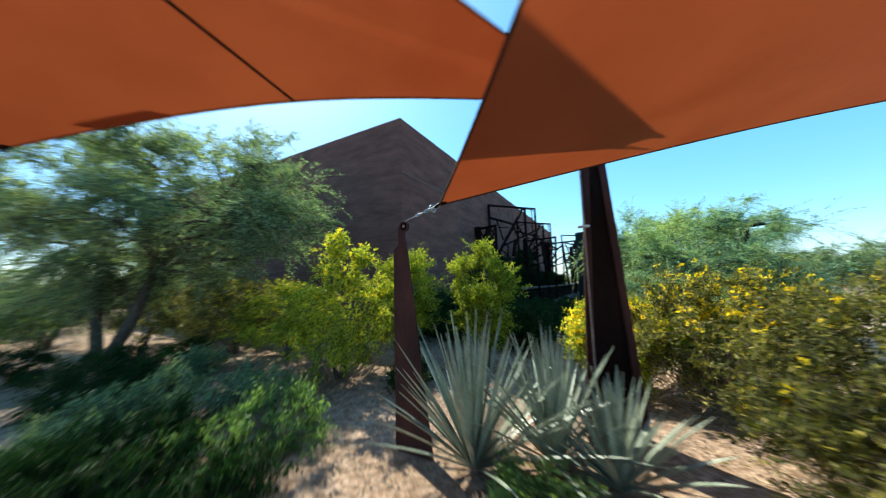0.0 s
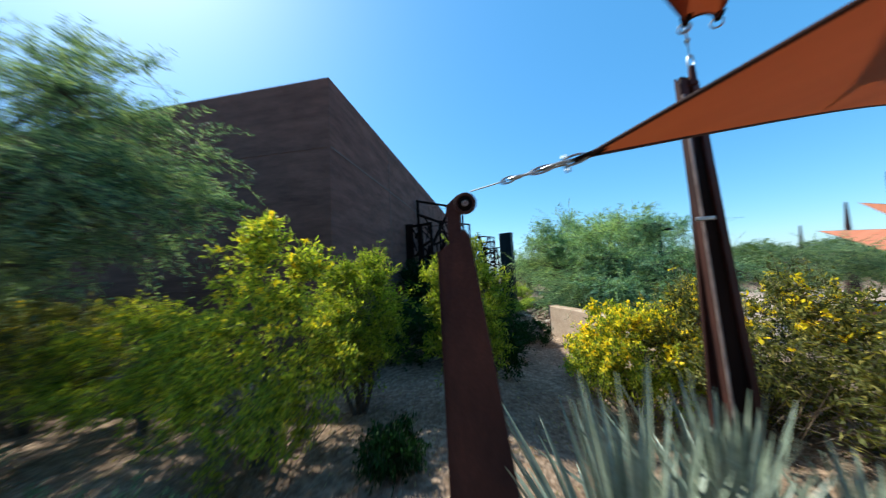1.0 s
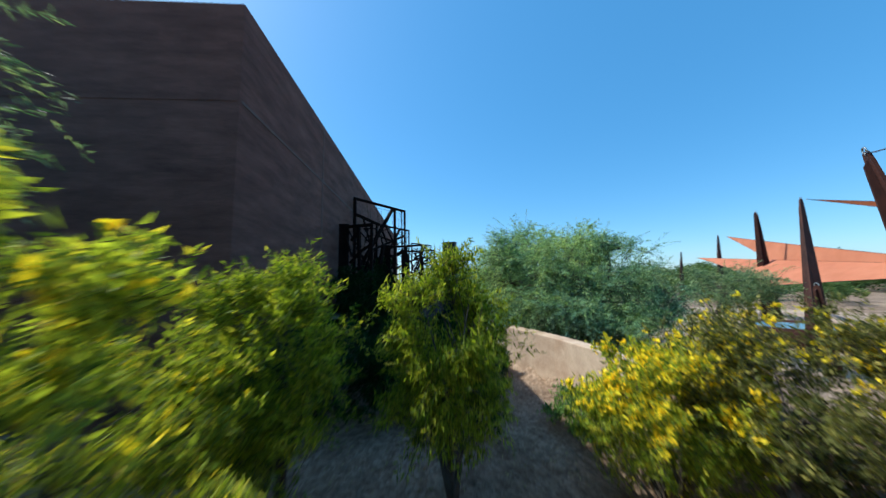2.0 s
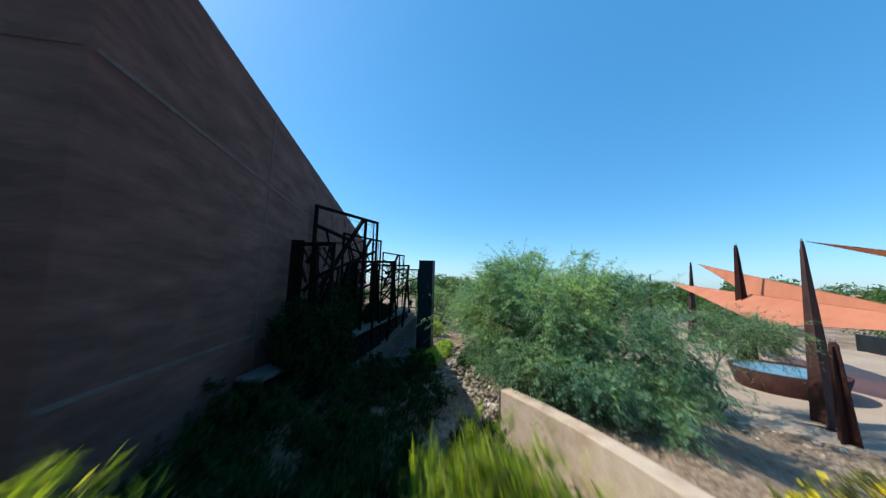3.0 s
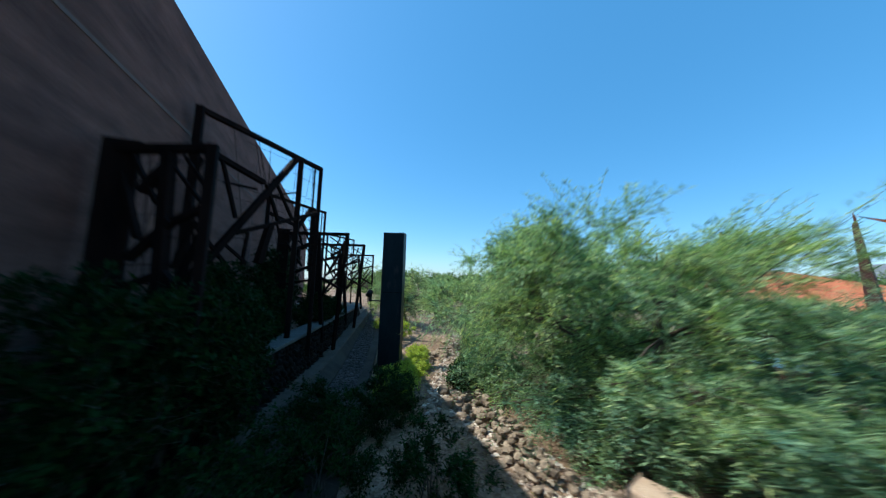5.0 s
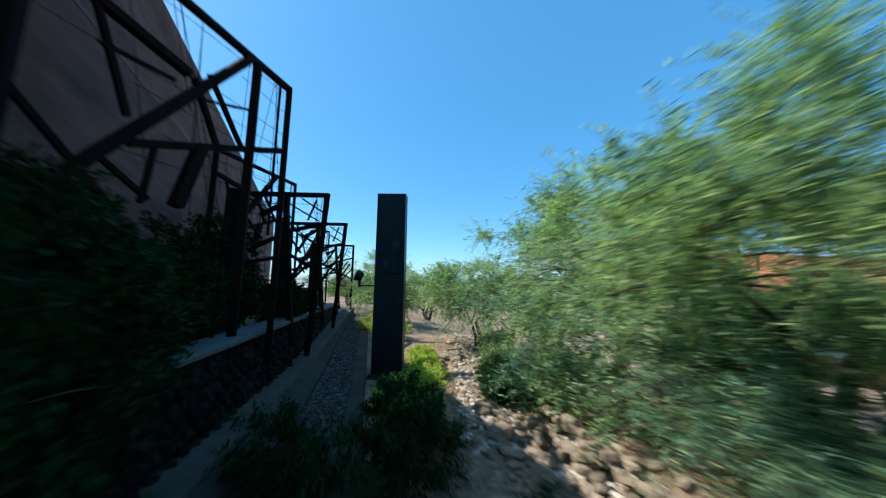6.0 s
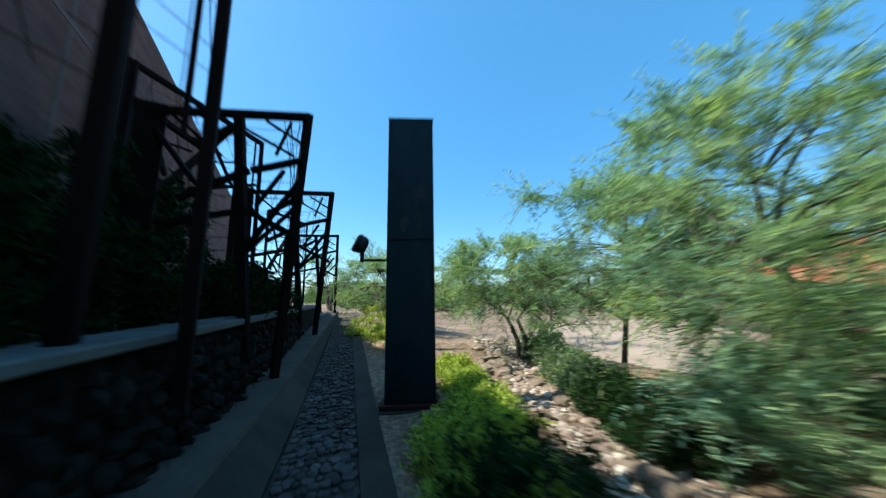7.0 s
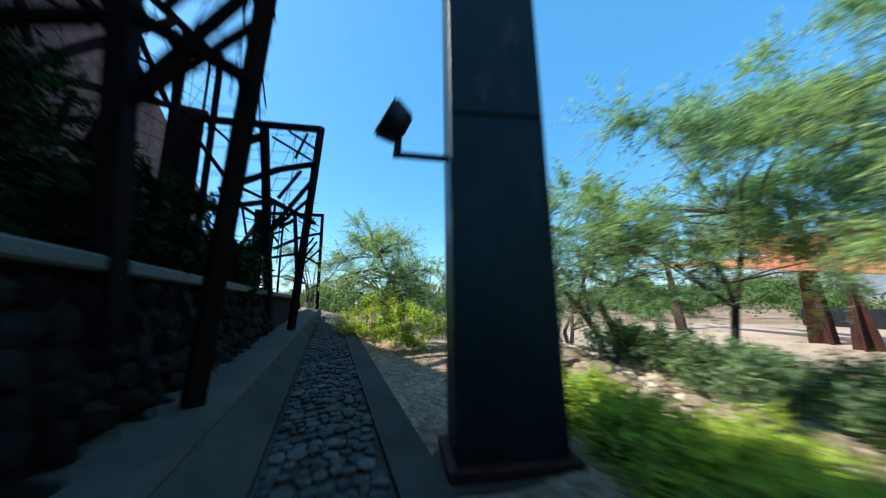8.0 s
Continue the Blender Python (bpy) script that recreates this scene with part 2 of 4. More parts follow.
def box(bm, m, sx, sy, sz, bev=0.0):
    """A bevelled box, centred, put in place by m."""
    r = bmesh.ops.create_cube(bm, size=1.0, matrix=m @ Matrix.Diagonal((sx, sy, sz, 1)))
    if bev:
        es = {e for v in r["verts"] for e in v.link_edges}
        bmesh.ops.bevel(bm, geom=list(es), offset=bev, segments=1, affect="EDGES")
    return bm


def beam(p, q, w, h, bev=0.004):
    """A bmesh bar of w x h from p to q."""
    p, q = Vector(p), Vector(q)
    d = q - p
    m = Matrix.Translation((p + q) / 2) @ d.to_track_quat("Z", "Y").to_matrix().to_4x4()
    return box(bmesh.new(), m, w, h, d.length, bev)


def tube_arrays(segs, sides=6):
    """Tapered tubes for (p, q, r0, r1): vertices and faces."""
    vs, fs = [], []
    for p, q, a, b in segs:
        d = (q - p)
        if d.length < 1e-6:
            continue
        d.normalize()
        u = d.orthogonal().normalized()
        w = d.cross(u)
        k = len(vs)
        for c, r in ((p, a), (q, b)):
            for i in range(sides):
                t = 2 * math.pi * i / sides
                vs.append(c + (u * math.cos(t) + w * math.sin(t)) * r)
        for i in range(sides):
            j = (i + 1) % sides
            fs.append((k + i, k + j, k + sides + j, k + sides + i))
        fs.append(tuple(k + sides + i for i in range(sides)))
    return vs, fs


def smooth(a, b, x):
    t = min(1.0, max(0.0, (x - a) / (b - a)))
    return t * t * (3 - 2 * t)


# ---- ground ----
def gab_x(y):
    return 0.5 + 0.22 * (y - 3.2)


def drain_x(y):
    return 2.86 + 0.19 * (y - 9.4)


def wall_x(y):
    return 5.36 - 0.08 * y - 0.055 * y * y if y > 0 else 5.36 - 0.2 * y


def rise(y):
    return 0.05 * min(max(y - 9.5, 0.0), 9.0)


def height(x, y):
    z = -0.9 * smooth(7.2, 12.0, x)
    z += rise(y) * (1 - smooth(6, 9, x))
    if y > 0.5:
        u = x - drain_x(y)
        bank = 0.2 * smooth(-0.28, -0.72, u) * smooth(1.0, 4.5, y)
        z += bank - 0.05 * smooth(1.6, 0.5, abs(u - 0.1)) * smooth(3, 5, y)
    z += 0.45 * smooth(wall_x(y) - 0.02, wall_x(y) + 0.25, x) * (1 - smooth(6.6, 8.6, x)) * (1 - smooth(2.6, 4.6, y)) * smooth(-1.6, -0.4, y)
    z -= 0.2 * smooth(3.1, 4.2, x) * (1 - smooth(wall_x(y) - 0.05, wall_x(y) + 0.15, x)) * (1 - smooth(2.2, 4.2, y)) * smooth(-3.2, -1.6, y)
    z += 0.05 * noise.noise(Vector((x * 0.5, y * 0.5, 0))) + 0.02 * noise.noise(Vector((x * 2.1, y * 2.1, 3)))
    return z


def spread(lo, hi, step, far, grow=1.35):
    v = list(np.arange(lo, hi + 1e-6, step))
    s, a = step, v[0]
    left = []
    while a > -far:
        s *= grow
        a -= s
        left.append(a)
    s, b = step, v[-1]
    right = []
    while b < far:
        s *= grow
        b += s
        right.append(b)
    return left[::-1] + v + right


gx, gy = spread(-6, 14, 0.2, 1500), spread(-8, 18, 0.2, 1500)
gv = [(x, y, height(x, y)) for y in gy for x in gx]
nx = len(gx)
gf = [(j * nx + i, j * nx + i + 1, (j + 1) * nx + i + 1, (j + 1) * nx + i) for j in range(len(gy) - 1) for i in range(nx - 1)]
ground = tagged(obj("ground", gv, gf, GROUND, smooth=True), "tan desert soil with gravel and leaf litter", "ground", kind="structure")


# ---- building ----
H = 6.02


def building():
    w = 0.3
    for name, x0, x1, y0, y1 in (("wall_east", -w, 0, 0, 26), ("wall_south", -18, -w - 0.001, 0, w), ("wall_west", -18, -18 + w, w + 0.001, 26 - w), ("wall_north", -18 + w + 0.001, -w - 0.001, 26 - w, 26)):
        bm = box(bmesh.new(), pose((x0 + x1) / 2, (y0 + y1) / 2, H / 2 - 0.3), x1 - x0, y1 - y0, H + 0.6)
        tagged(part(name, bm, WALL), "mauve brown split-face masonry wall of a windowless hall", "wall", kind="structure")
    bm = box(bmesh.new(), pose(-9, 13, H - 0.35), 17.3, 25.3, 0.2)
    tagged(part("roof_slab", bm, CONCRETE), "flat grey roof behind the parapet", "roof", kind="structure")
    for z in (4.49, 1.62):
        bm = box(bmesh.new(), pose(0.003, 13, z), 0.012, 25.9, 0.05, 0.003)
        tagged(part("trim", bm, REVEAL), "pale horizontal control joint in the masonry", "trim", kind="structure")
        bm = box(bmesh.new(), pose(-9, -0.003, z), 17.9, 0.012, 0.035, 0.003)
        tagged(part("trim", bm, WALL), "pale horizontal control joint in the masonry", "trim", kind="structure")
    for y in (3.58, 10.7, 17.8):
        bm = box(bmesh.new(), pose(0.005, y, H / 2), 0.014, 0.042, H - 0.1, 0.003)
        tagged(part("trim", bm, REVEAL), "pale vertical control joint in the masonry", "trim", kind="structure")


building()


# ---- pillar with floodlight ----
def pillar():
    r = root("steel_pillar", "tall dark tapered steel-clad pillar standing beside the cobbled drain", "pillar", at=(3.84, 9.55, 0.0))
    r.rotation_euler = (0, 0, radians(-24.5))
    bm = bmesh.new()
    box(bm, pose(0, 0.02, 1.8), 0.6, 0.34, 3.6)
    for v in bm.verts:
        if v.co.z > 2:
            v.co.x *= 0.975
            v.co.y *= 0.95
    bmesh.ops.bevel(bm, geom=bm.edges[:], offset=0.006, segments=1, affect="EDGES")
    shaft = part("shaft", bm, PILLAR, r)
    part("seam", box(bmesh.new(), pose(0, -0.152, 1.95), 0.585, 0.006, 0.012), DARK_STEEL, shaft)
    part("cap_plate", box(bmesh.new(), pose(0, 0.02, 3.604), 0.6, 0.34, 0.012, 0.003), BLACK_STEEL, r)
    part("base_plate", box(bmesh.new(), pose(0, 0.02, -0.01), 0.7, 0.44, 0.05, 0.006), RUST, r)
    part("footing", box(bmesh.new(), pose(0, 0.02, -0.16), 0.8, 0.54, 0.24, 0.01), CONCRETE, r)
    a = part("bracket_arm", beam((-0.28, -0.02, 1.705), (-0.64, -0.05, 1.705), 0.04, 0.03), BLACK_STEEL, r)
    part("knuckle", beam((-0.61, -0.066, 1.68), (-0.61, -0.066, 1.83), 0.045, 0.045), BLACK_STEEL, a)
    m = pose(-0.63, -0.07, 1.9, 0, 24, 24)
    bm = box(bmesh.new(), m, 0.15, 0.19, 0.23)
    for v in bm.verts:
        q = m.inverted() @ v.co
        if q.x > 0:
            v.co = m @ Vector((q.x, q.y * 0.82, q.z * 0.75))
    bmesh.ops.bevel(bm, geom=bm.edges[:], offset=0.02, segments=3, affect="EDGES")
    head = part("floodlight_head", bm, BLACK_STEEL, r, "black floodlight with rounded housing", True)
    part("lens", box(bmesh.new(), m @ pose(-0.076, 0, 0), 0.006, 0.16, 0.2, 0.002), BLACK_STEEL, head, "dark glass lens")


pillar()


# ---- leaning screens of welded steel along the building ----
# bars of a screen as (along, below the top, along, below the top, thickness)
TALL = [(0.71, 0.05, 0.1, 2.46, 0.1), (0.27, 1.9, 0.97, 1.12, 0.075), (0.0, 0.62, 0.47, 0.85, 0.085), (0.55, 1.62, 0.48, 2.4, 0.11), (0.14, 0.73, 0.26, 1.65, 0.05),
        (0.2, 2.1, 0.36, 2.4, 0.045), (0.36, 1.86, 0.34, 2.45, 0.045), (0.54, 0.69, 0.73, 1.4, 0.045), (0.5, 1.07, 0.78, 0.77, 0.03), (0.17, 1.08, 0.4, 1.02, 0.035), (0.47, 0.85, 0.6, 1.55, 0.05), (0.0, 1.75, 0.3, 2.6, 0.05)]
LOW = [(0.35, 0.48, 0.57, 0.23, 0.08), (0.68, 0.78, 0.98, 0.63, 0.065), (0.63, 0.24, 0.93, 0.58, 0.03), (0.74, 0.12, 0.96, 0.4, 0.03), (0.89, 0.13, 0.81, 0.57, 0.03), (0.68, 0.78, 0.3, 1.15, 0.07),
       (0.89, 0.77, 0.74, 1.23, 0.04), (0.1, 0.3, 0.35, 0.95, 0.05), (0.6, 1.2, 0.98, 1.6, 0.06), (0.1, 1.5, 0.62, 1.3, 0.06), (0.95, 0.9, 0.66, 1.75, 0.05), (0.2, 0.1, 0.5, 0.6, 0.035), (0.62, 1.9, 0.98, 1.15, 0.04)]


def screen(p, q, top, foot_p, foot_q, mid, tall, seed, slab=True, lean=(0.0, 0.0)):
    """A welded screen from p (by the wall) to q (over the drain): posts, bars, braces, thin rods."""
    rnd = random.Random(seed)
    p, q = Vector((*p, 0)), Vector((*q, 0))
    d = q - p
    r = root("steel_screen", "dark rusted welded steel screen with crossed braces and thin rods", "screen", "screens along the wall", at=(0, 0, 0))

    def at(s, z):
        v = p + d * s
        return Vector((v.x, v.y, z))

    w = 0.085
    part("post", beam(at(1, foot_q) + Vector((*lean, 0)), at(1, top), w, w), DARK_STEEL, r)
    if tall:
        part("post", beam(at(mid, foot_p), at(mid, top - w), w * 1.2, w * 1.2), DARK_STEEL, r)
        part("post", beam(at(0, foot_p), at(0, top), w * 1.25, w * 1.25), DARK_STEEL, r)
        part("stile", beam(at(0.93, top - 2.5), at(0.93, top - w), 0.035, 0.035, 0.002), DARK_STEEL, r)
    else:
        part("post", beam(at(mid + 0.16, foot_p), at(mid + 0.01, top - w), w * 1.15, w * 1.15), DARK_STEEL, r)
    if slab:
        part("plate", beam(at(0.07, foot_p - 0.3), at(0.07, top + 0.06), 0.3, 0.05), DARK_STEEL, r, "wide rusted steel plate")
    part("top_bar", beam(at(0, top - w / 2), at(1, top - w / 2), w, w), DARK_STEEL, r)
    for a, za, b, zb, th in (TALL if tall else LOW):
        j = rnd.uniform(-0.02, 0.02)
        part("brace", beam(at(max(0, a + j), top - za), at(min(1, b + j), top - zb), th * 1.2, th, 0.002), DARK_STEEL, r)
    segs = []
    deep = 2.6 if tall else 2.1
    for k in range(9):
        z = top - 0.2 - k * deep / 9
        s0 = rnd.uniform(0, mid * 0.9)
        segs.append((at(s0, z + rnd.uniform(-0.08, 0.08)), at(1, z + rnd.uniform(-0.09, 0.09)), 0.004, 0.004))
    for k in range(10):
        s = rnd.uniform(0.05, 0.98)
        segs.append((at(s, top - 0.05), at(min(1, max(0, s + rnd.uniform(-0.3, 0.3))), top - rnd.uniform(1, deep)), 0.004, 0.004))
    vs, fs = tube_arrays(segs, 5)
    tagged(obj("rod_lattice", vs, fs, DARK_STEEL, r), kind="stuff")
    return r


screen((0.16, 4.95), (1.12, 4.55), 3.55, 0.6, 0.45, 0.55, False, 1)
screen((0.16, 6.6), (1.83, 8.67), 4.92, 0.6, 0.5, 0.77, True, 2, False)
screen((0.73, 10.58), (2.56, 9.86), 3.57, 0.6, 0.22, 0.57, False, 3, True, (-0.2, 0.4))
screen((0.12, 11.9), (1.745, 13.92), 4.97, 0.6, 0.6, 0.77, True, 4, False)
screen((1.42, 13.62), (3.26, 12.93), 3.63, 0.6, 0.4, 0.57, False, 5, True, (-0.2, 0.3))
screen((1.65, 20.4), (3.29, 22.4), 5.02, 0.6, 0.7, 0.77, True, 7, False)
screen((2.35, 18.73), (4.17, 18.05), 3.68, 0.7, 0.7, 0.57, False, 6)


# ---- shade sails and masts ----
def sail(corners, sag, name_label, n=18, seams=(), patches=(), cloth=None):
    """A tensioned three- or four-cornered cloth with hollow edges."""
    c = [Vector(v) for v in corners]
    mid = sum(c, Vector()) / len(c)
    vs, fs = [], []
    k = len(c)
    full = sag
    for a in range(k):
        p, q = c[a], c[(a + 1) % k]
        sag = full * min(1.0, (q - p).length / 3)
        base = len(vs)
        for i in range(n + 1):
            t = i / n
            e = p.lerp(q, t)
            e = e.lerp(mid, sag * 4 * t * (1 - t))
            for j in range(n + 1):
                s = j / n
                v = e.lerp(mid, s)
                vs.append(v)
        for i in range(n):
            for j in range(n):
                o = base + i * (n + 1) + j
                fs.append((o, o + 1, o + n + 2, o + n + 1))
    r = root("shade_sail", name_label, "shade sail", "shade sails")
    bm = bmesh.new()
    bv = [bm.verts.new(v) for v in vs]
    for f in fs:
        bm.faces.new([bv[i] for i in f])
    bmesh.ops.remove_doubles(bm, verts=bm.verts[:], dist=0.002)
    part("cloth", bm, cloth or SAIL, r, "", True)
    for a in range(k):
        p, q = c[a], c[(a + 1) % k]
        sag = full * min(1.0, (q - p).length / 3)
        pts = [p.lerp(q, i / n).lerp(mid, sag * 4 * (i / n) * (1 - i / n)) for i in range(n + 1)]
        hv, hf = [], []
        for i, e in enumerate(pts):
            t = (pts[min(i + 1, n)] - pts[max(i - 1, 0)]).normalized()
            u = t.orthogonal().normalized()
            w = t.cross(u)
            for s in range(6):
                g = math.pi * s / 3
                hv.append(e + (u * math.cos(g) + w * math.sin(g)) * 0.008)
        for i in range(n):
            for s in range(6):
                hf.append((6 * i + s, 6 * i + (s + 1) % 6, 6 * i + 6 + (s + 1) % 6, 6 * i + 6 + s))
        obj("hem", hv, hf, RUST, r, "dark stitched hem", True)
    def on_cloth(a, t, s):
        """A place on the cloth: t along edge a, s of the way to the middle, just under it."""
        e = c[a].lerp(c[(a + 1) % k], t).lerp(mid, full * min(1.0, (c[(a + 1) % k] - c[a]).length / 3) * 4 * t * (1 - t))
        return e.lerp(mid, s) - Vector((0, 0, 0.006))

    # each patch is a second skin of cloth 6 mm below the sail
    for a, t0, t1, deep, skew in patches:
        m = 6
        pv = [on_cloth(a, t0 + (t1 - t0) * i / m + skew * j / 3, 0.004 + deep * j / 3) for j in range(4) for i in range(m + 1)]
        pf = [(j * (m + 1) + i, j * (m + 1) + i + 1, (j + 1) * (m + 1) + i + 1, (j + 1) * (m + 1) + i) for j in range(3) for i in range(m)]
        obj("patch", pv, pf, SAIL, r, "doubled orange cloth just under the sail", True)
    for a, t in seams:
        e = c[a].lerp(c[(a + 1) % k], t).lerp(mid, full * 4 * t * (1 - t))
        part("seam", beam(e, e.lerp(mid, 0.97), 0.022, 0.006, 0.001), RUST, r, "dark stitched seam")
    for v in c:
        d = (mid - v).normalized()
        s = d.cross(Vector((0, 0, 1))).normalized()
        m = Matrix.Translation(v) @ Matrix((s, d, s.cross(d))).transposed().to_4x4()
        bm = plate_mesh([(-0.012, -0.05), (0.012, -0.05), (0.03, 0.05), (0.0, 0.07), (-0.03, 0.05)], 0.01, m @ pose(0, 0, 0, -90))
        part("corner_plate", bm, DARK_STEEL, r, "dark steel corner plate")
        part("corner_ring", ring(0.03, 0.006, m @ pose(0, -0.075, 0)), GALV, r)
    return r


def plate_mesh(outline, thick, m):
    """A flat plate with that outline (x, z), put in place by m."""
    bm = bmesh.new()
    f = [bm.verts.new(m @ Vector((x, -thick / 2, z))) for x, z in outline]
    b = [bm.verts.new(m @ Vector((x, thick / 2, z))) for x, z in outline]
    bm.faces.new(f)
    bm.faces.new(b[::-1])
    n = len(f)
    for i in range(n):
        bm.faces.new((f[i], b[i], b[(i + 1) % n], f[(i + 1) % n]))
    return bm


def ring(r_big, r_small, m, n=20, k=8):
    bm = bmesh.new()
    vs = []
    for i in range(n):
        a = 2 * math.pi * i / n
        for j in range(k):
            b = 2 * math.pi * j / k
            rr = r_big + r_small * math.cos(b)
            vs.append(bm.verts.new(m @ Vector((rr * math.cos(a), r_small * math.sin(b), rr * math.sin(a)))))
    for i in range(n):
        for j in range(k):
            a, b = i * k, ((i + 1) % n) * k
            bm.faces.new((vs[a + j], vs[b + j], vs[b + (j + 1) % k], vs[a + (j + 1) % k]))
    return bm


def mast(foot, tip, w, label, turn=0.0):
    """A leaning tapered mast of two rusted plates set as a T."""
    foot, tip = Vector(foot), Vector(tip)
    d = (tip - foot)
    L = d.length
    r = root("sail_mast", label, "mast", "sail masts")
    r.matrix_world = Matrix.Translation(foot) @ d.to_track_quat("Z", "Y").to_matrix().to_4x4() @ pose(0, 0, 0, 0, 0, turn)
    part("plate", plate_mesh([(-w / 2, 0), (w / 2, 0), (0.09, L * 0.97), (0.05, L), (-0.05, L), (-0.09, L * 0.97)], 0.04, Matrix()), RUST, r)
    part("fin", plate_mesh([(0.021, 0), (w * 0.6, 0), (0.08, L * 0.95), (0.021, L * 0.97)], 0.035, pose(0, 0, 0, 0, 0, -90)), RUST, r)
    part("base_plate", box(bmesh.new(), pose(0, -w * 0.3, 0.02), w * 1.3, w * 1.3, 0.03, 0.005), RUST, r)
    part("shackle", ring(0.05, 0.012, pose(0, 0, L + 0.03)), GALV, r, "galvanised shackle")
    return r


def short_mast():
    r = root("sail_anchor_mast", "short tapered rusted steel mast with a pulley head", "mast", "sail masts", (3.0, -4.23, 0))
    part("plate", plate_mesh([(0, -0.4), (0.43, -0.4), (0.37, 0), (0.135, 1.83), (0.115, 1.86), (0.0, 1.77)], 0.02, Matrix()), RUST, r)
    part("side_plate", plate_mesh([(0, -0.4), (0.2, -0.4), (0.05, 1.75), (0, 1.77)], 0.02, pose(-0.011, 0.012, 0, 0, 0, 90)), RUST, r)
    neck = part("neck", plate_mesh([(0.035, 1.7), (0.095, 1.7), (0.095, 1.93), (0.13, 2.0), (0.09, 2.03), (0.03, 1.98)], 0.03, pose(0, 0.03, 0)), RUST, r)
    bm = bmesh.new()
    bmesh.ops.create_cone(bm, cap_ends=True, segments=24, radius1=0.044, radius2=0.044, depth=0.035, matrix=pose(0.125, -0.005, 1.975, 90, 0, 0))
    bmesh.ops.bevel(bm, geom=bm.edges[:], offset=0.006, segments=2, affect="EDGES")
    wheel = part("pulley", bm, DARK_STEEL, r, "round dark pulley", True)
    part("rim", ring(0.043, 0.008, pose(0.125, -0.022, 1.975)), RUST, wheel, "rusted pulley rim")
    part("hub", ring(0.009, 0.005, pose(0.125, -0.026, 1.975)), WORN, wheel)
    return r


def tall_mast():
    r = root("sail_anchor_mast", "tapered rusted steel mast of two plates with a pulley head", "mast", "sail masts", (4.624, -3.37, 0))
    turn = pose(0.06, 0.07, 0, 0, 0, 26)
    # web in the darker steel: shade inside the channel is put into its colour
    part("web", plate_mesh([(-0.2, -0.4), (0.33, -0.4), (0.07, 2.98), (-0.035, 2.98)], 0.02, turn @ pose(0, 0.05, 0)), DARK_STEEL, r, "steel web with the channel's shade in its near-black colour")
    part("flange", beam(turn @ Vector((-0.2, 0.03, -0.4)), turn @ Vector((-0.035, 0.03, 2.96)), 0.02, 0.07, 0.002), RUST, r, "rusted steel flange")
    part("flange", beam(turn @ Vector((0.33, 0.03, -0.4)), turn @ Vector((0.07, 0.03, 2.96)), 0.02, 0.07, 0.002), RUST, r, "rusted steel flange")
    part("fin", plate_mesh([(0.0, -0.4), (0.17, -0.4), (0.05, 2.88), (0.0, 2.95)], 0.016, turn @ pose(-0.1, 0.04, 0) @ pose(0, 0, 0, 0, 0, -116) ), RUST, r, "rusted steel fin")
    part("worn_edge", beam(turn @ pose(-0.1, 0.04, 0) @ pose(0, 0, 0, 0, 0, -116) @ Vector((0.17, 0, -0.3)), turn @ pose(-0.1, 0.04, 0) @ pose(0, 0, 0, 0, 0, -116) @ Vector((0.056, 0, 2.8)), 0.012, 0.02, 0.001), WORN, r, "pale worn steel edge")
    part("bolt", beam((0.0, -0.06, 1.93), (-0.1, -0.06, 1.93), 0.025, 0.025), GALV, r, "pale steel bolt")
    part("neck", plate_mesh([(0.03, 2.9), (0.075, 2.9), (0.07, 3.04), (0.04, 3.04)], 0.025, pose(0.02, 0.08, 0)), RUST, r)
    part("shackle", ring(0.028, 0.008, pose(0.075, 0.08, 3.07) @ Matrix.Diagonal((0.7, 1, 1.7, 1))), GALV, r, "small galvanised shackle")
    return r


def rigging(p, q, label):
    """A taut cable with links and a turnbuckle from p to q."""
    p, q = Vector(p), Vector(q)
    d = (q - p)
    r = root("sail_rigging", label, "cable", "sail cables")
    aim = d.to_track_quat("X", "Z").to_matrix().to_4x4()
    vs, fs = tube_arrays([(p, p.lerp(q, 0.36), 0.0035, 0.0035), (p.lerp(q, 0.46), p.lerp(q, 0.66), 0.006, 0.006)], 8)
    obj("cable", vs, fs, GALV, r, "thin grey steel cable")
    for k, (t, big, long) in enumerate(((0.37, 0.017, 1.6), (0.44, 0.015, 1.6), (0.66, 0.017, 2.4), (0.78, 0.02, 2.6), (0.91, 0.024, 1.8))):
        part("link", ring(big, 0.006, Matrix.Translation(p.lerp(q, t)) @ aim @ pose(0, 0, 0, 90 * (k % 2), 0, 0) @ Matrix.Diagonal((long, 1, 0.75, 1)), 16, 6), GALV, r, "galvanised link")
    return r


short_mast()
tall_mast()
mast((14.4, 4.05, -0.95), (15.57, 4.99, 4.38), 0.8, "tall leaning tapered rusted steel mast on the plaza", 60)
mast((20.9, 10.7, -1.0), (20.8, 10.75, 5.24), 0.85, "tall tapered rusted steel mast on the plaza", 60)
mast((23.9, 16.1, -0.95), (25.35, 17.3, 4.93), 0.8, "tall leaning tapered rusted steel mast on the plaza", 60)
mast((29.6, 25.8, -0.95), (31.0, 27.0, 4.5), 0.8, "tall leaning tapered rusted steel mast on the plaza", 60)
mast((9.0, -1.4, -0.7), (9.2, -0.4, 3.6), 0.7, "tapered rusted steel mast holding a sail corner", 60)
mast((13.45, 3.3, -0.95), (13.36, 3.34, 1.5), 0.42, "short broad rusted steel mast stub beside a tall one", 20)
mast((19.4, 9.6, -0.95), (19.3, 9.65, 1.5), 0.7, "short broad rusted steel mast stub beside a tall one", 20)
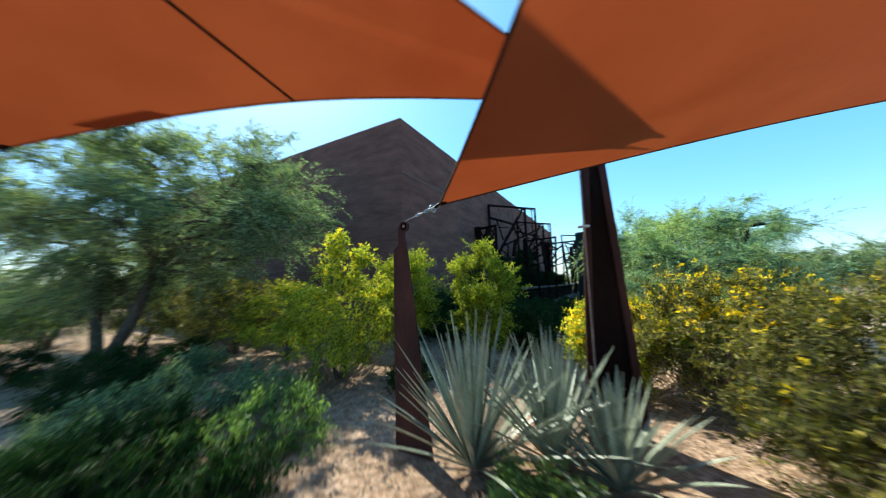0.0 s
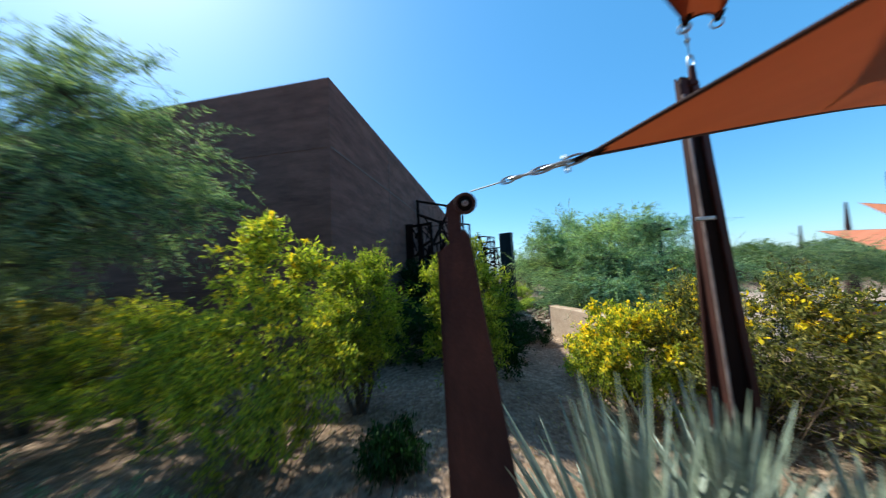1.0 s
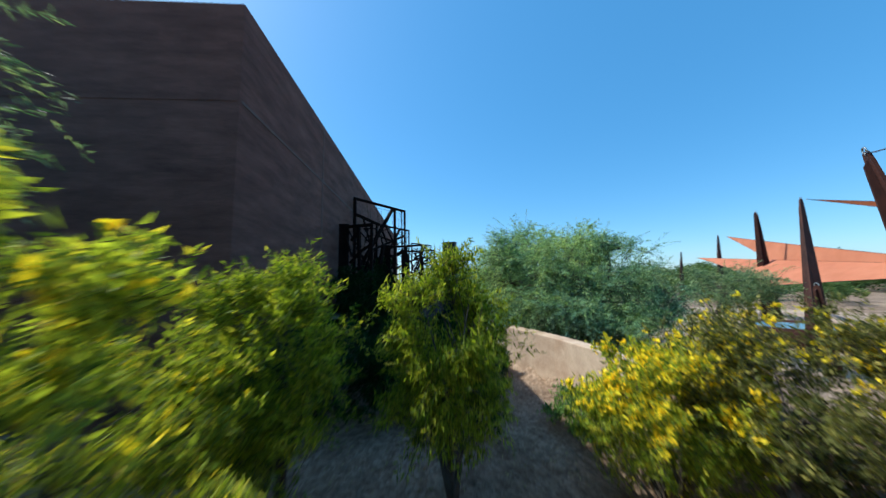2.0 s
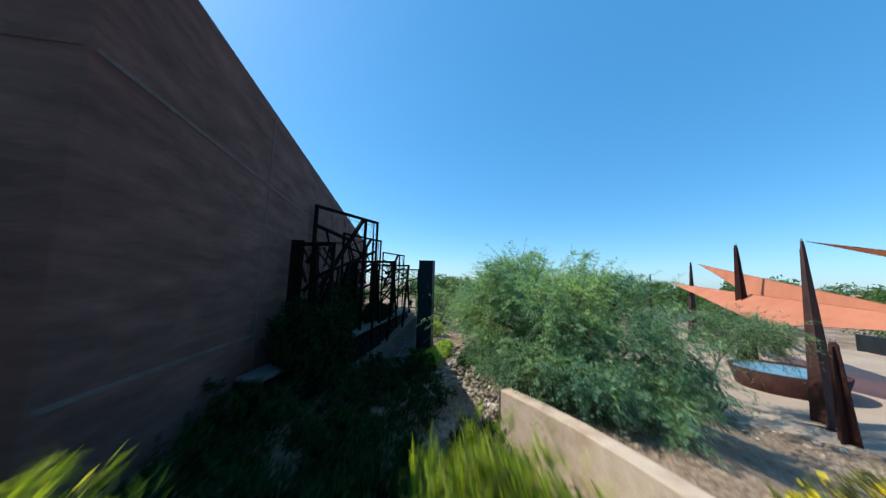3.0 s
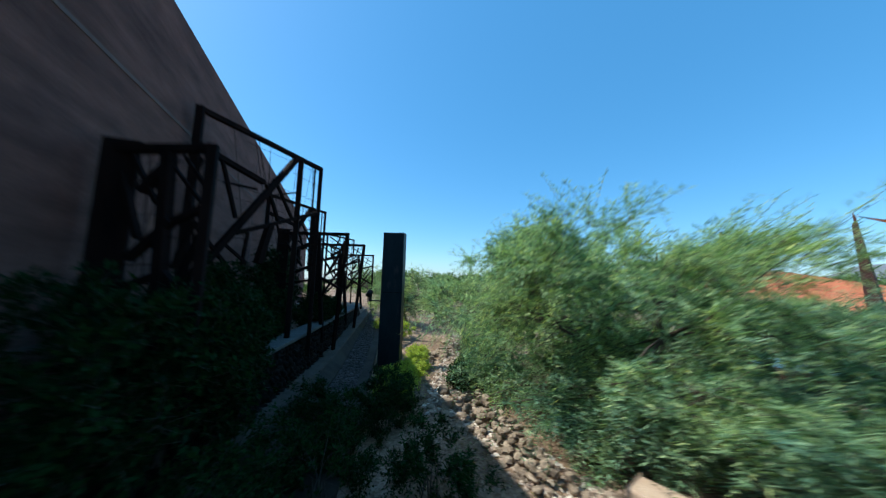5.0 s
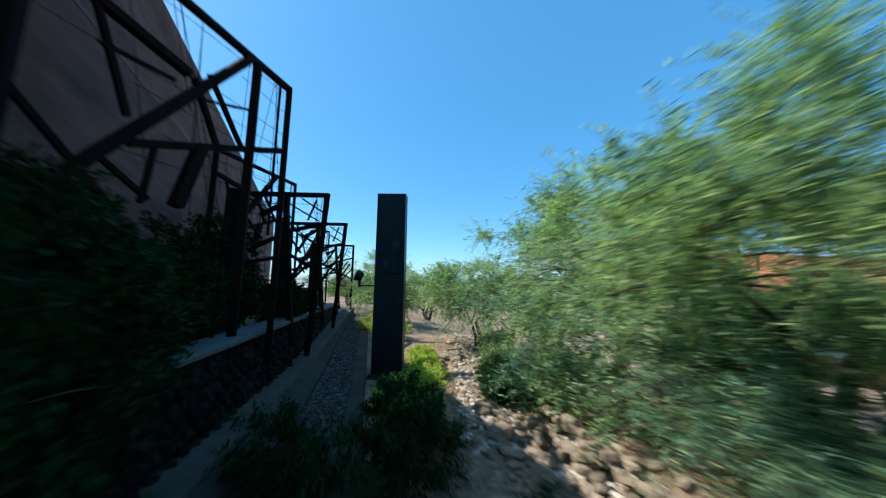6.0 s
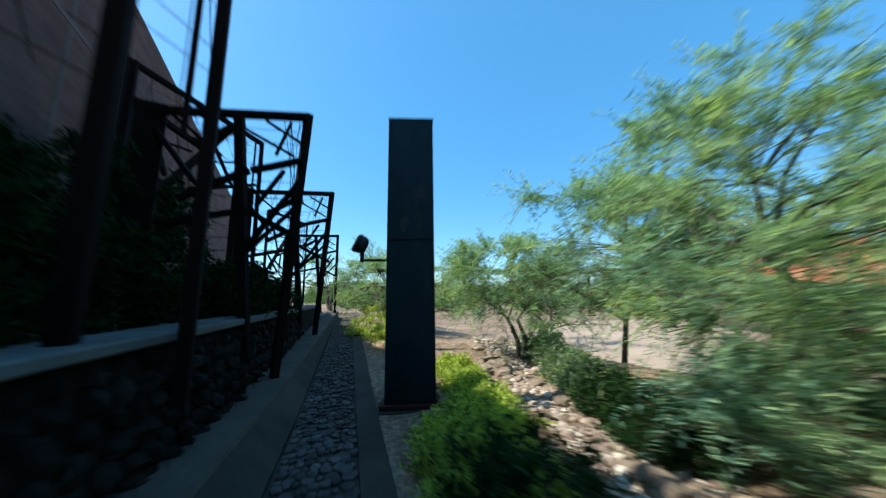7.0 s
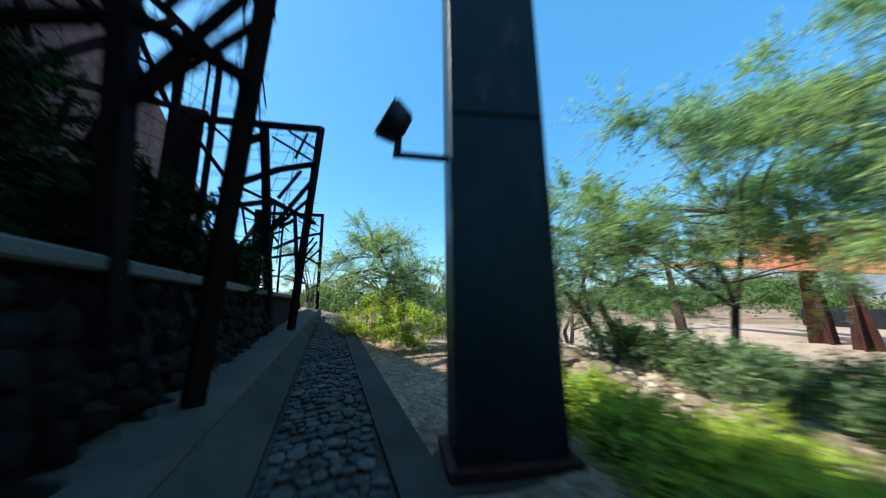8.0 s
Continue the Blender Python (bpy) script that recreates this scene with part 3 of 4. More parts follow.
sail([(4.42, -3.73, 3.05), (1.26, -6.17, 2.43), (2.5, -11.5, 2.25), (4.66, -3.63, 3.12)], 0.21, "burnt orange shade sail stretched overhead, glowing with sun", seams=((0, 0.5), (2, 0.35)), patches=((0, 0.73, 0.86, 0.1, 0.05), (0, 0.0, 0.1, 0.09, 0.0), (2, 0.92, 1.0, 0.09, 0.0)))
sail([(3.60, -4.42, 2.07), (9.12, -0.51, 3.55), (7.04, -10.0, 2.75)], 0.11, "burnt orange shade sail running down to a short mast")
sail([(26.1, 17.35, 4.85), (17.0, 2.5, 2.0), (21.5, 10.3, 2.05)], 0.08, "orange shade sail over the plaza, full sun in its cloth colour", cloth=SAIL_SUNLIT)
sail([(26.0, 19.9, 3.4), (17.2, 2.4, 1.95), (16.8, 2.2, 1.75), (18.0, 8.1, 1.35)], 0.04, "orange shade sail over the plaza, full sun in its cloth colour", cloth=SAIL_SUNLIT)
sail([(15.85, 4.95, 4.36), (20.0, 2.3, 2.8), (20.0, 1.2, 3.1)], 0.03, "orange shade sail over the plaza, full sun in its cloth colour", cloth=SAIL_SUNLIT)
rigging((3.15, -4.24, 2.03), (3.60, -4.42, 2.07), "steel cable with turnbuckle between mast and sail corner")
rigging((4.69, -3.3, 3.12), (4.42, -3.72, 3.07), "short steel cable between mast head and sail corner")


# ---- plants ----
def leaves_mesh(name, pos, dirs, length, width, mat, parent, rng, label=""):
    """Many small leaves: a kite or a blade at each place, along its own direction."""
    n = len(pos)
    d = dirs / np.maximum(np.linalg.norm(dirs, axis=1, keepdims=True), 1e-6)
    side = np.cross(d, rng.normal(size=(n, 3)))
    side /= np.maximum(np.linalg.norm(side, axis=1, keepdims=True), 1e-6)
    ln = length * rng.uniform(0.6, 1.3, (n, 1))
    wd = width * rng.uniform(0.6, 1.3, (n, 1))
    nor = np.cross(d, side)
    if width < 0.022 or length > 0.2:
        # narrow or far leaves: three corners
        k = 3
        v = np.empty((n, 3, 3))
        v[:, 0] = pos + d * ln * 0.3 + side * wd * 0.62
        v[:, 1] = pos + d * ln
        v[:, 2] = pos - d * ln * 0.05 - side * wd * 0.5
    else:
        k = 4
        v = np.empty((n, 4, 3))
        v[:, 0] = pos
        v[:, 1] = pos + d * ln * 0.5 + side * wd * 0.5 + nor * wd * 0.15
        v[:, 2] = pos + d * ln
        v[:, 3] = pos + d * ln * 0.5 - side * wd * 0.5 + nor * wd * 0.15
    me = bpy.data.meshes.new(name)
    me.vertices.add(n * k)
    me.vertices.foreach_set("co", v.reshape(-1))
    me.loops.add(n * k)
    me.loops.foreach_set("vertex_index", np.arange(n * k, dtype=np.int32))
    me.polygons.add(n)
    me.polygons.foreach_set("loop_start", np.arange(0, n * k, k, dtype=np.int32))
    me.update(calc_edges=True)
    me.materials.append(mat)
    ob = new(name, me)
    if parent:
        ob.parent = parent
    if label:
        tagged(ob, label)
    return tagged(ob, kind="stuff")


def plant(name, label, category, base, blobs, clumps, sprays, per_spray, leaf, mat, seed, trunk_r=0.05, spray_len=0.35, up=0.3, group="", flowers=0, stems=3, bark=None, jitter=0.02, wisps=0.4, boughs=0, align=0.5, droop=0.15, feather=False):
    """A shrub or tree: stems and limbs to many clumps, twigs from each, leaves along each twig.
    blobs: (centre, radii, share) of the crown, from the base."""
    rng = np.random.default_rng(seed)
    rnd = random.Random(seed)
    bz = height(base[0], base[1]) if len(base) == 2 else base[2]
    r = root(name, label, category, group, (base[0], base[1], bz))
    cents = []
    tot = sum(b[2] for b in blobs)
    for c, rad, share in blobs:
        heads = []
        for k in range(max(1, int(clumps * share / tot))):
            if boughs and len(heads) > max(3, boughs * share / tot):
                h = heads[rng.integers(0, len(heads))]
                cents.append(h + rng.normal(size=3) * np.array((0.24, 0.24, 0.11)) + np.array((0, 0, -0.05)))
                continue
            u = rng.normal(size=3)
            u /= np.linalg.norm(u)
            q = rng.uniform(0.35, 1.0) ** 0.6 * (0.85 + 0.35 * rng.random())
            heads.append(np.array(c) + u * np.array(rad) * q)
            cents.append(heads[-1])
    cents = [c for c in cents if c[2] > 0.04]
    segs, twigs, twig_pos, twig_dir = [], [], [], []
    joints = []
    top = max(c[2] for c in cents)
    mean = np.mean(cents, axis=0)
    for s in range(stems):
        a = 2 * math.pi * (s + rnd.random() * 0.6) / stems
        q = Vector((mean[0] * 0.6 + 0.22 * math.cos(a) * top * 0.4, mean[1] * 0.6 + 0.22 * math.sin(a) * top * 0.4, top * rnd.uniform(0.3, 0.5)))
        p0 = Vector((0.03 * math.cos(a), 0.03 * math.sin(a), -0.12))
        m1 = p0.lerp(q, 0.5) + Vector((rnd.uniform(-1, 1), rnd.uniform(-1, 1), 0)) * 0.08 * top
        segs += [(p0, m1, trunk_r, trunk_r * 0.8), (m1, q, trunk_r * 0.8, trunk_r * 0.6)]
        joints += [(m1, trunk_r * 0.7), (q, trunk_r * 0.6)]
    for c in cents:
        v = Vector(c)
        j, jr = min(joints, key=lambda t: (t[0] - v).length + (2 if t[0].z > v.z + 0.3 else 0))
        m1 = j.lerp(v, 0.5) + Vector((0, 0, 0.08 * (v - j).length)) + Vector((rnd.uniform(-1, 1), rnd.uniform(-1, 1), rnd.uniform(-1, 1))) * 0.06 * (v - j).length
        rr = max(0.003, min(jr * 0.55, trunk_r * 0.4))
        segs += [(j, m1, rr, rr * 0.7), (m1, v, rr * 0.7, rr * 0.35)]
        if rnd.random() < 0.25:
            joints.append((m1, rr))
        out = np.array(c) - mean
        out = out / (np.linalg.norm(out) + 1e-6)
        wisp = 1.0 + wisps * (rnd.random() < 0.3)
        for _ in range(sprays):
            d = rng.normal(size=3) + out * 0.9 + np.array([0, 0, up])
            d /= np.linalg.norm(d)
            ln = spray_len * wisp * rng.uniform(0.5, 1.3)
            e = np.array(c) + d * ln
            bend = e + np.array([0, 0, -droop * ln])
            twigs.append((v, Vector(bend), max(0.0025, rr * 0.3), 0.0015))
            if feather:
                # leaflets in two rows, flat along the twig
                flat = rng.normal(size=3) * 0.45 + np.array([0, 0, 1.0])
                across = np.cross(d, flat)
                across /= np.linalg.norm(across) + 1e-6
                t = np.linspace(0.12, 1.0, per_spray)[:, None]
                hand = np.where(np.arange(per_spray) % 2 == 0, 1.0, -1.0)[:, None]
                sag_t = np.array([0, 0, -droop * ln]) * t * t
                twig_pos.append(np.array(c) + d * ln * t + sag_t + rng.normal(size=(per_spray, 3)) * jitter * 0.4)
                twig_dir.append(across * hand + d * 0.55 + rng.normal(size=(per_spray, 3)) * 0.22 + np.array([0, 0, -0.15]))
                continue
            t = rng.random((per_spray, 1)) ** 0.7
            twig_pos.append(np.array(c) + (bend - np.array(c)) * t + rng.normal(size=(per_spray, 3)) * jitter)
            twig_dir.append(d * align + rng.normal(size=(per_spray, 3)) * (0.8 if align < 1 else 0.55))
    vs, fs = tube_arrays(segs, 6)
    tv, tf = tube_arrays(twigs, 3)
    k = len(vs)
    obj("trunk", vs + tv, fs + [tuple(k + i for i in f) for f in tf], bark or BARK, r, smooth=True)
    P, D = np.concatenate(twig_pos), np.concatenate(twig_dir)
    keep = P[:, 2] > 0.01
    P, D = P[keep], D[keep]
    leaves_mesh("crown", P, D, leaf[0], leaf[1], mat, r, rng)
    if flowers:
        hi = P[:, 2] > np.quantile(P[:, 2], 0.55)
        Q = P[hi]
        pick = Q[rng.integers(0, len(Q), flowers)]
        rep = np.repeat(pick, 5, axis=0) + rng.normal(size=(flowers * 5, 3)) * 0.012
        leaves_mesh("bloom", rep, rng.normal(size=rep.shape) + np.array([0, 0, 0.6]), 0.045, 0.032, FLOWER, r, rng, "small yellow flowers")
    return r


def mesquite(base, blobs, seed, clumps=90, mat=None, stems=3, tr=0.09, label="feathery green mesquite tree with several dark trunks", per=34):
    return plant("mesquite_tree", label, "tree", base, blobs, int(clumps * 0.8), 9, per, (0.078, 0.0135), mat or LEAF_MESQ, seed, tr, 0.4, 0.3, "desert trees", stems=stems, jitter=0.03, wisps=0.9, boughs=clumps / 7, align=1.1, droop=0.3, feather=True)


# start garden
def path_lamp():
    r = root("path_lamp", "dark dome-headed garden lamp on a slim pole", "lamp", at=(8.06, 4.22, height(8.06, 4.22)))
    part("pole", beam((0, 0, -0.2), (0, 0, 2.75), 0.09, 0.09, 0.01), BLACK_STEEL, r)
    bm = bmesh.new()
    bmesh.ops.create_uvsphere(bm, u_segments=24, v_segments=12, radius=0.36, matrix=Matrix.Translation((0, 0, 2.72)) @ Matrix.Diagonal((1, 1, 0.5, 1)))
    bmesh.ops.delete(bm, geom=[v for v in bm.verts if v.co.z < 2.71], context="VERTS")
    part("shade", bm, BLACK_STEEL, r, "black dome shade", True)


path_lamp()
mesquite((-8.0, -4.5), [((0, 0, 1.8), (2.6, 2.0, 1.5), 1)], 12, 150, LEAF_GREY, per=22)
mesquite((-12.0, -8.0), [((0, 0, 2.0), (3.0, 2.6, 1.6), 1)], 13, 150, LEAF_GREY, per=22)
mesquite((-7.0, -1.6), [((0, 0, 1.4), (2.4, 1.0, 1.1), 1)], 14, 110, LEAF_GREY)
mesquite((-4.4, -4.3), [((2.5, 0.9, 3.35), (1.9, 1.4, 1.2), 3), ((3.5, 1.1, 2.5), (1.0, 0.9, 0.55), 0.8), ((-0.6, -0.2, 3.5), (2.1, 1.7, 1.3), 2.4), ((1.9, -0.9, 3.5), (1.5, 1.0, 1.1), 1.5), ((-0.6, 0.2, 2.0), (2.0, 1.4, 0.8), 1.9), ((1.6, 0.6, 2.2), (1.3, 0.9, 0.6), 0.9)], 11, 900, LEAF_GREY, 2, 0.13, label="wide grey-green desert tree with a leaning trunk")
plant("desert_shrub", "tall yellow-green flowering shrub on bare soil", "shrub", (0.9, -2.95), [((0, 0, 0.95), (0.95, 0.75, 0.75), 3), ((0.6, -0.45, 1.75), (0.3, 0.3, 0.35), 0.6)], 105, 9, 26, (0.05, 0.021), LEAF_YELL, 21, 0.025, 0.22, 0.6, "garden shrubs", 120, 6)
plant("desert_shrub", "low yellow-green shrub with scattered flowers", "shrub", (-1.0, -2.6), [((0, 0, 0.85), (1.25, 0.8, 0.65), 1)], 95, 9, 24, (0.05, 0.021), LEAF_YELL, 22, 0.025, 0.22, 0.6, "garden shrubs", 60, 6)
# olive leaves here stand in for the tree's shade on yellow-green shrubs
for k, (x, y) in enumerate(((-2.6, -2.7), (-4.2, -2.5), (-6.0, -3.1))):
    plant("desert_shrub", "yellow-green shrub beneath the desert tree, toned olive for its shade", "shrub", (x, y), [((0, 0, 0.9), (1.0, 0.75, 0.7), 1)], 80, 9, 24, (0.05, 0.021), LEAF_OLIVE, 220 + k, 0.025, 0.22, 0.6, "garden shrubs", 30, 6)
plant("desert_shrub", "bright lime-green upright shrub beside the hall", "shrub", (1.44, -1.88), [((0, 0, 1.25), (0.5, 0.45, 0.77), 1)], 100, 9, 30, (0.06, 0.014), LEAF_LIME, 23, 0.03, 0.25, 1.0, "garden shrubs", 6, 7)
plant("desert_shrub", "bright lime-green upright shrub beside the hall", "shrub", (2.86, -1.6), [((0, 0, 1.24), (0.47, 0.4, 0.8), 1)], 100, 9, 30, (0.06, 0.014), LEAF_LIME, 24, 0.03, 0.22, 1.0, "garden shrubs", 0, 6)
plant("brittlebush", "yellow-flowered brittlebush in full bloom", "shrub", (4.8, -1.5), [((0, 0, 0.78), (0.62, 0.65, 0.55), 1)], 100, 9, 28, (0.05, 0.02), LEAF_YELL, 25, 0.02, 0.22, 0.7, "garden shrubs", 800, 7)
plant("brittlebush", "yellow-flowered brittlebush with dry twiggy base", "shrub", (5.9, -1.7), [((0, 0, 0.75), (0.95, 0.95, 0.65), 1)], 110, 9, 25, (0.05, 0.02), LEAF_OLIVE, 26, 0.02, 0.25, 0.6, "garden shrubs", 300, 7)
plant("desert_shrub", "olive-green twiggy shrub in the sail's shade", "shrub", (7.0, -4.2), [((0, 0, 0.6), (0.8, 0.7, 0.55), 1)], 80, 9, 20, (0.055, 0.02), LEAF_OLIVE, 29, 0.02, 0.26, 0.4, "garden shrubs", 20, 7)
plant("desert_shrub", "low twiggy olive-green shrub in the sail's shade", "shrub", (6.1, -3.7), [((0, 0, 0.4), (0.6, 0.55, 0.35), 1)], 60, 9, 18, (0.05, 0.02), LEAF_OLIVE, 226, 0.015, 0.24, 0.4, "garden shrubs", 10, 7)
plant("desert_shrub", "twiggy olive-green shrub with dry lower branches", "shrub", (6.7, -2.9), [((0, 0, 0.75), (1.0, 0.9, 0.65), 1)], 110, 9, 22, (0.055, 0.02), LEAF_OLIVE, 27, 0.02, 0.28, 0.4, "garden shrubs", 40, 7)
plant("brittlebush", "yellow-flowered brittlebush beside the garden wall", "shrub", (5.9, -0.85), [((0, 0, 0.32), (0.4, 0.42, 0.26), 1)], 50, 9, 24, (0.05, 0.02), LEAF_YELL, 28, 0.02, 0.22, 0.7, "garden shrubs", 700, 6)
# the hall's shade is also in the colour of these leaves
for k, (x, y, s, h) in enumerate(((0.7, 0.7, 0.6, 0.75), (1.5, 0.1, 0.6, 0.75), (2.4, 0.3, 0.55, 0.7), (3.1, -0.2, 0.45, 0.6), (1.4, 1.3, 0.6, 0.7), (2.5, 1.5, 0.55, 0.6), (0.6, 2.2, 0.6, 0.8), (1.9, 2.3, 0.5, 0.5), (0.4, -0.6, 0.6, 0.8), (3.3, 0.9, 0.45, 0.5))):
    plant("desert_shrub", "dense green shrub in the shade of the hall", "shrub", (x, y), [((0, 0, h * 0.6), (s, s, h * 0.75), 1)], 55, 8, 16, (0.062, 0.024), LEAF_SHADED, 130 + k, 0.015, 0.2, 0.8, "shaded shrubs", stems=6)
# most of these carry the shade under the tree in their leaf colour
for k, (x, y, s) in enumerate(((2.0, -4.75, 0.45), (0.3, -5.0, 0.42), (-1.4, -5.2, 0.45), (-2.3, -4.6, 0.4), (0.9, -4.3, 0.4), (2.25, -2.95, 0.22), (-1.4, -3.8, 0.3), (-3.0, -3.4, 0.35), (0.7, -5.6, 0.4), (-3.6, -5.4, 0.4))):
    plant("groundcover_shrub", "low soft green shrub on gravelly soil", "shrub", (x, y), [((0, 0, s * 0.6), (s, s, s * 0.6), 1)], 40, 8, 17, (0.045, 0.018), LEAF_MID if k == 0 else LEAF_GREY if k in (1, 4, 6, 8) else LEAF_SHADED, 30 + k, 0.012, 0.15, 0.7, "low shrubs", stems=6)


# leaf colour darkened to stand for the tree's shade
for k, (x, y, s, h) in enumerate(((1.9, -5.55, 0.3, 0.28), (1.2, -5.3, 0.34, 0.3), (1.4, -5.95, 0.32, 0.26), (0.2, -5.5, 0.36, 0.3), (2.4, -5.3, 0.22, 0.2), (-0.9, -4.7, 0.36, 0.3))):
    plant("groundcover_shrub", "low blue-green shrub, leaves darkened for the tree's shade", "shrub", (x, y), [((0, 0, h * 0.6), (s, s, h * 0.8), 1)], 44, 8, 17, (0.045, 0.02), LEAF_SHADED, 260 + k, 0.012, 0.15, 0.7, "low shrubs", stems=6)
plant("groundcover_shrub", "small fresh green plant at the foot of the rosettes", "shrub", (4.25, -4.45), [((0, 0, 0.12), (0.25, 0.16, 0.12), 1)], 24, 7, 15, (0.045, 0.02), LEAF_MID, 270, 0.008, 0.12, 0.7, "low shrubs", stems=5)
plant("groundcover_shrub", "leafy green shrub at the foot of the garden wall", "shrub", (4.75, -0.15), [((0, 0, 0.2), (0.35, 0.6, 0.22), 1)], 50, 8, 17, (0.05, 0.02), LEAF_MID, 271, 0.01, 0.15, 0.7, "low shrubs", stems=6)
for k, (x, y) in enumerate(((6.6, -4.4), (6.0, -4.5), (7.2, -3.4))):
    plant("desert_shrub", "low twiggy olive-green shrub in the sail's shade", "shrub", (x, y), [((0, 0, 0.35), (0.5, 0.45, 0.32), 1)], 50, 9, 16, (0.05, 0.02), LEAF_OLIVE, 280 + k, 0.015, 0.24, 0.4, "garden shrubs", 6, 7)


def agave(base, n, length, width, seed):
    """A rosette of stiff blades with pointed tips and a gutter along each."""
    rnd = random.Random(seed)
    r = root("desert_spoon", "spiky grey-green rosette with long stiff blades", "agave", "spiky rosettes", (*base, height(*base)))
    for i in range(n):
        az = i * 2.39996 + rnd.uniform(-0.2, 0.2)
        el = radians(86 - 56 * (i / n) ** 1.1 + rnd.uniform(-7, 7))
        L = length * rnd.uniform(0.75, 1.1)
        d = Vector((math.cos(az) * math.cos(el), math.sin(az) * math.cos(el), math.sin(el)))
        s = d.cross(Vector((0, 0, 1))).normalized()
        nn = s.cross(d)
        vs, fs = [], []
        m = 6
        for k in range(m + 1):
            t = k / m
            c = d * (L * t) + Vector((0, 0, -0.12 * L * t * t * math.cos(el))) + d * 0.04
            ww = width * (0.75 + 0.5 * t) * (1 - t ** 3) * 0.5 + 0.0015
            vs += [c - s * ww + nn * ww * 0.4, c - nn * 0.004, c + s * ww + nn * ww * 0.4]
        for k in range(m):
            for e in range(2):
                a = k * 3 + e
                fs.append((a, a + 1, a + 4, a + 3))
        obj("blade", vs, fs, AGAVE, r, smooth=True)
    return r


agave((3.72, -4.2), 90, 1.15, 0.04, 1)
agave((4.25, -3.85), 80, 1.0, 0.045, 2)
agave((4.7, -4.0), 50, 0.75, 0.05, 3)

# trees and shrubs along the drain
mesquite((6.6, 4.7), [((-0.2, -0.4, 1.9), (1.9, 2.0, 1.0), 3), ((-1.2, 0.6, 1.15), (1.1, 1.8, 0.65), 1.0), ((-0.3, -0.6, 2.7), (1.5, 1.3, 0.5), 0.8), ((-1.3, -0.3, 2.5), (0.7, 0.8, 0.6), 0.7)], 41, 400)
mesquite((6.7, 2.9), [((0, 0, 0.95), (1.5, 1.1, 0.75), 3), ((-0.75, -0.5, 0.72), (0.65, 0.8, 0.42), 1.3), ((0.95, -0.4, 0.62), (0.85, 0.8, 0.38), 0.9), ((0.1, -1.15, 0.45), (0.85, 0.6, 0.35), 0.8), ((0.7, 1.1, 1.9), (1.05, 1.0, 0.6), 1.1)], 50, 430, LEAF_BLUE, 4, 0.05, "low spreading blue-green desert tree")
mesquite((5.95, 4.7), [((0, 0, 0.65), (0.85, 1.3, 0.5), 1)], 251, 170, LEAF_BLUE, 4, 0.03, "low blue-green mesquite thicket beside the stacked stones")
mesquite((5.65, 6.75), [((0, 0, 0.42), (0.45, 0.6, 0.25), 1)], 252, 60, LEAF_BLUE, 4, 0.03, "low blue-green mesquite thicket beside the dry channel")
mesquite((7.5, 7.4), [((0, 0, 2.4), (1.9, 1.6, 0.8), 3), ((-0.1, -0.3, 3.5), (1.5, 1.3, 0.75), 0.8), ((-1.0, -0.6, 3.1), (0.7, 0.7, 0.7), 0.4), ((-0.3, -0.8, 1.4), (1.6, 1.2, 0.6), 1.6), ((-1.7, 0.2, 1.35), (0.8, 0.8, 0.4), 0.6), ((-0.2, -1.6, 1.75), (1.1, 0.8, 0.7), 0.55)], 42, 320)
mesquite((8.6, 9.9), [((-0.6, -0.2, 2.6), (1.9, 1.6, 1.0), 3), ((-0.3, -0.5, 3.6), (1.2, 1.1, 0.5), 0.8), ((0.8, -0.6, 1.9), (1.6, 1.2, 0.5), 1.2), ((0.9, -0.6, 3.3), (1.4, 1.1, 0.8), 1.4)], 43, 350, stems=1, tr=0.06, label="feathery green mesquite tree with one slim dark trunk")
mesquite((6.3, 10.4), [((0.1, 0.2, 1.75), (1.25, 1.2, 0.75), 1)], 48, 150, stems=2, tr=0.06, label="small mesquite tree with a short forked trunk")
mesquite((11.9, 5.2), [((-0.3, 0.0, 2.45), (1.8, 1.7, 0.6), 1)], 44, 200, LEAF_GREY, 7, 0.035, "small dark desert tree with many slender trunks")
mesquite((5.6, 15.5), [((0, 0, 1.7), (1.8, 1.6, 1.2), 1)], 45, 150, per=26)
mesquite((4.6, 22.5), [((0, 0, 1.7), (2.2, 1.6, 1.3), 1)], 46, 110, per=22)
mesquite((8.8, 20.0), [((0, 0, 1.9), (2.8, 2.2, 1.4), 1)], 47, 140, per=22)
mesquite((12.5, 15.5), [((0, 0, 2.0), (2.2, 2.0, 1.2), 1)], 49, 110, per=22)
def low_shrub(x, y, s, h, mat, seed, label):
    plant("groundcover_shrub", label, "shrub", (x, y), [((0, 0, h * 0.55), (s, s, h), 1)], 52, 8, 16, (0.052, 0.02), mat, seed, 0.012, 0.16, 0.8, "low shrubs", stems=6)


# shade beside the drain is put into this leaf colour
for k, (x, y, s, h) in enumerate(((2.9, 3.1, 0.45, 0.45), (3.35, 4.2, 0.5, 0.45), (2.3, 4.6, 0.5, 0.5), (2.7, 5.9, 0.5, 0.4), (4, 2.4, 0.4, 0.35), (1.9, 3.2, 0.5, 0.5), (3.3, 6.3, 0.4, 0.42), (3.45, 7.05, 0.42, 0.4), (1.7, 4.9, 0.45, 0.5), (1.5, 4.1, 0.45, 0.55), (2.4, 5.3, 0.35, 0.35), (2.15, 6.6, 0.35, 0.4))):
    low_shrub(x, y, s, h, LEAF_SHADED, 60 + k, "dense soft green shrub beside the drain")
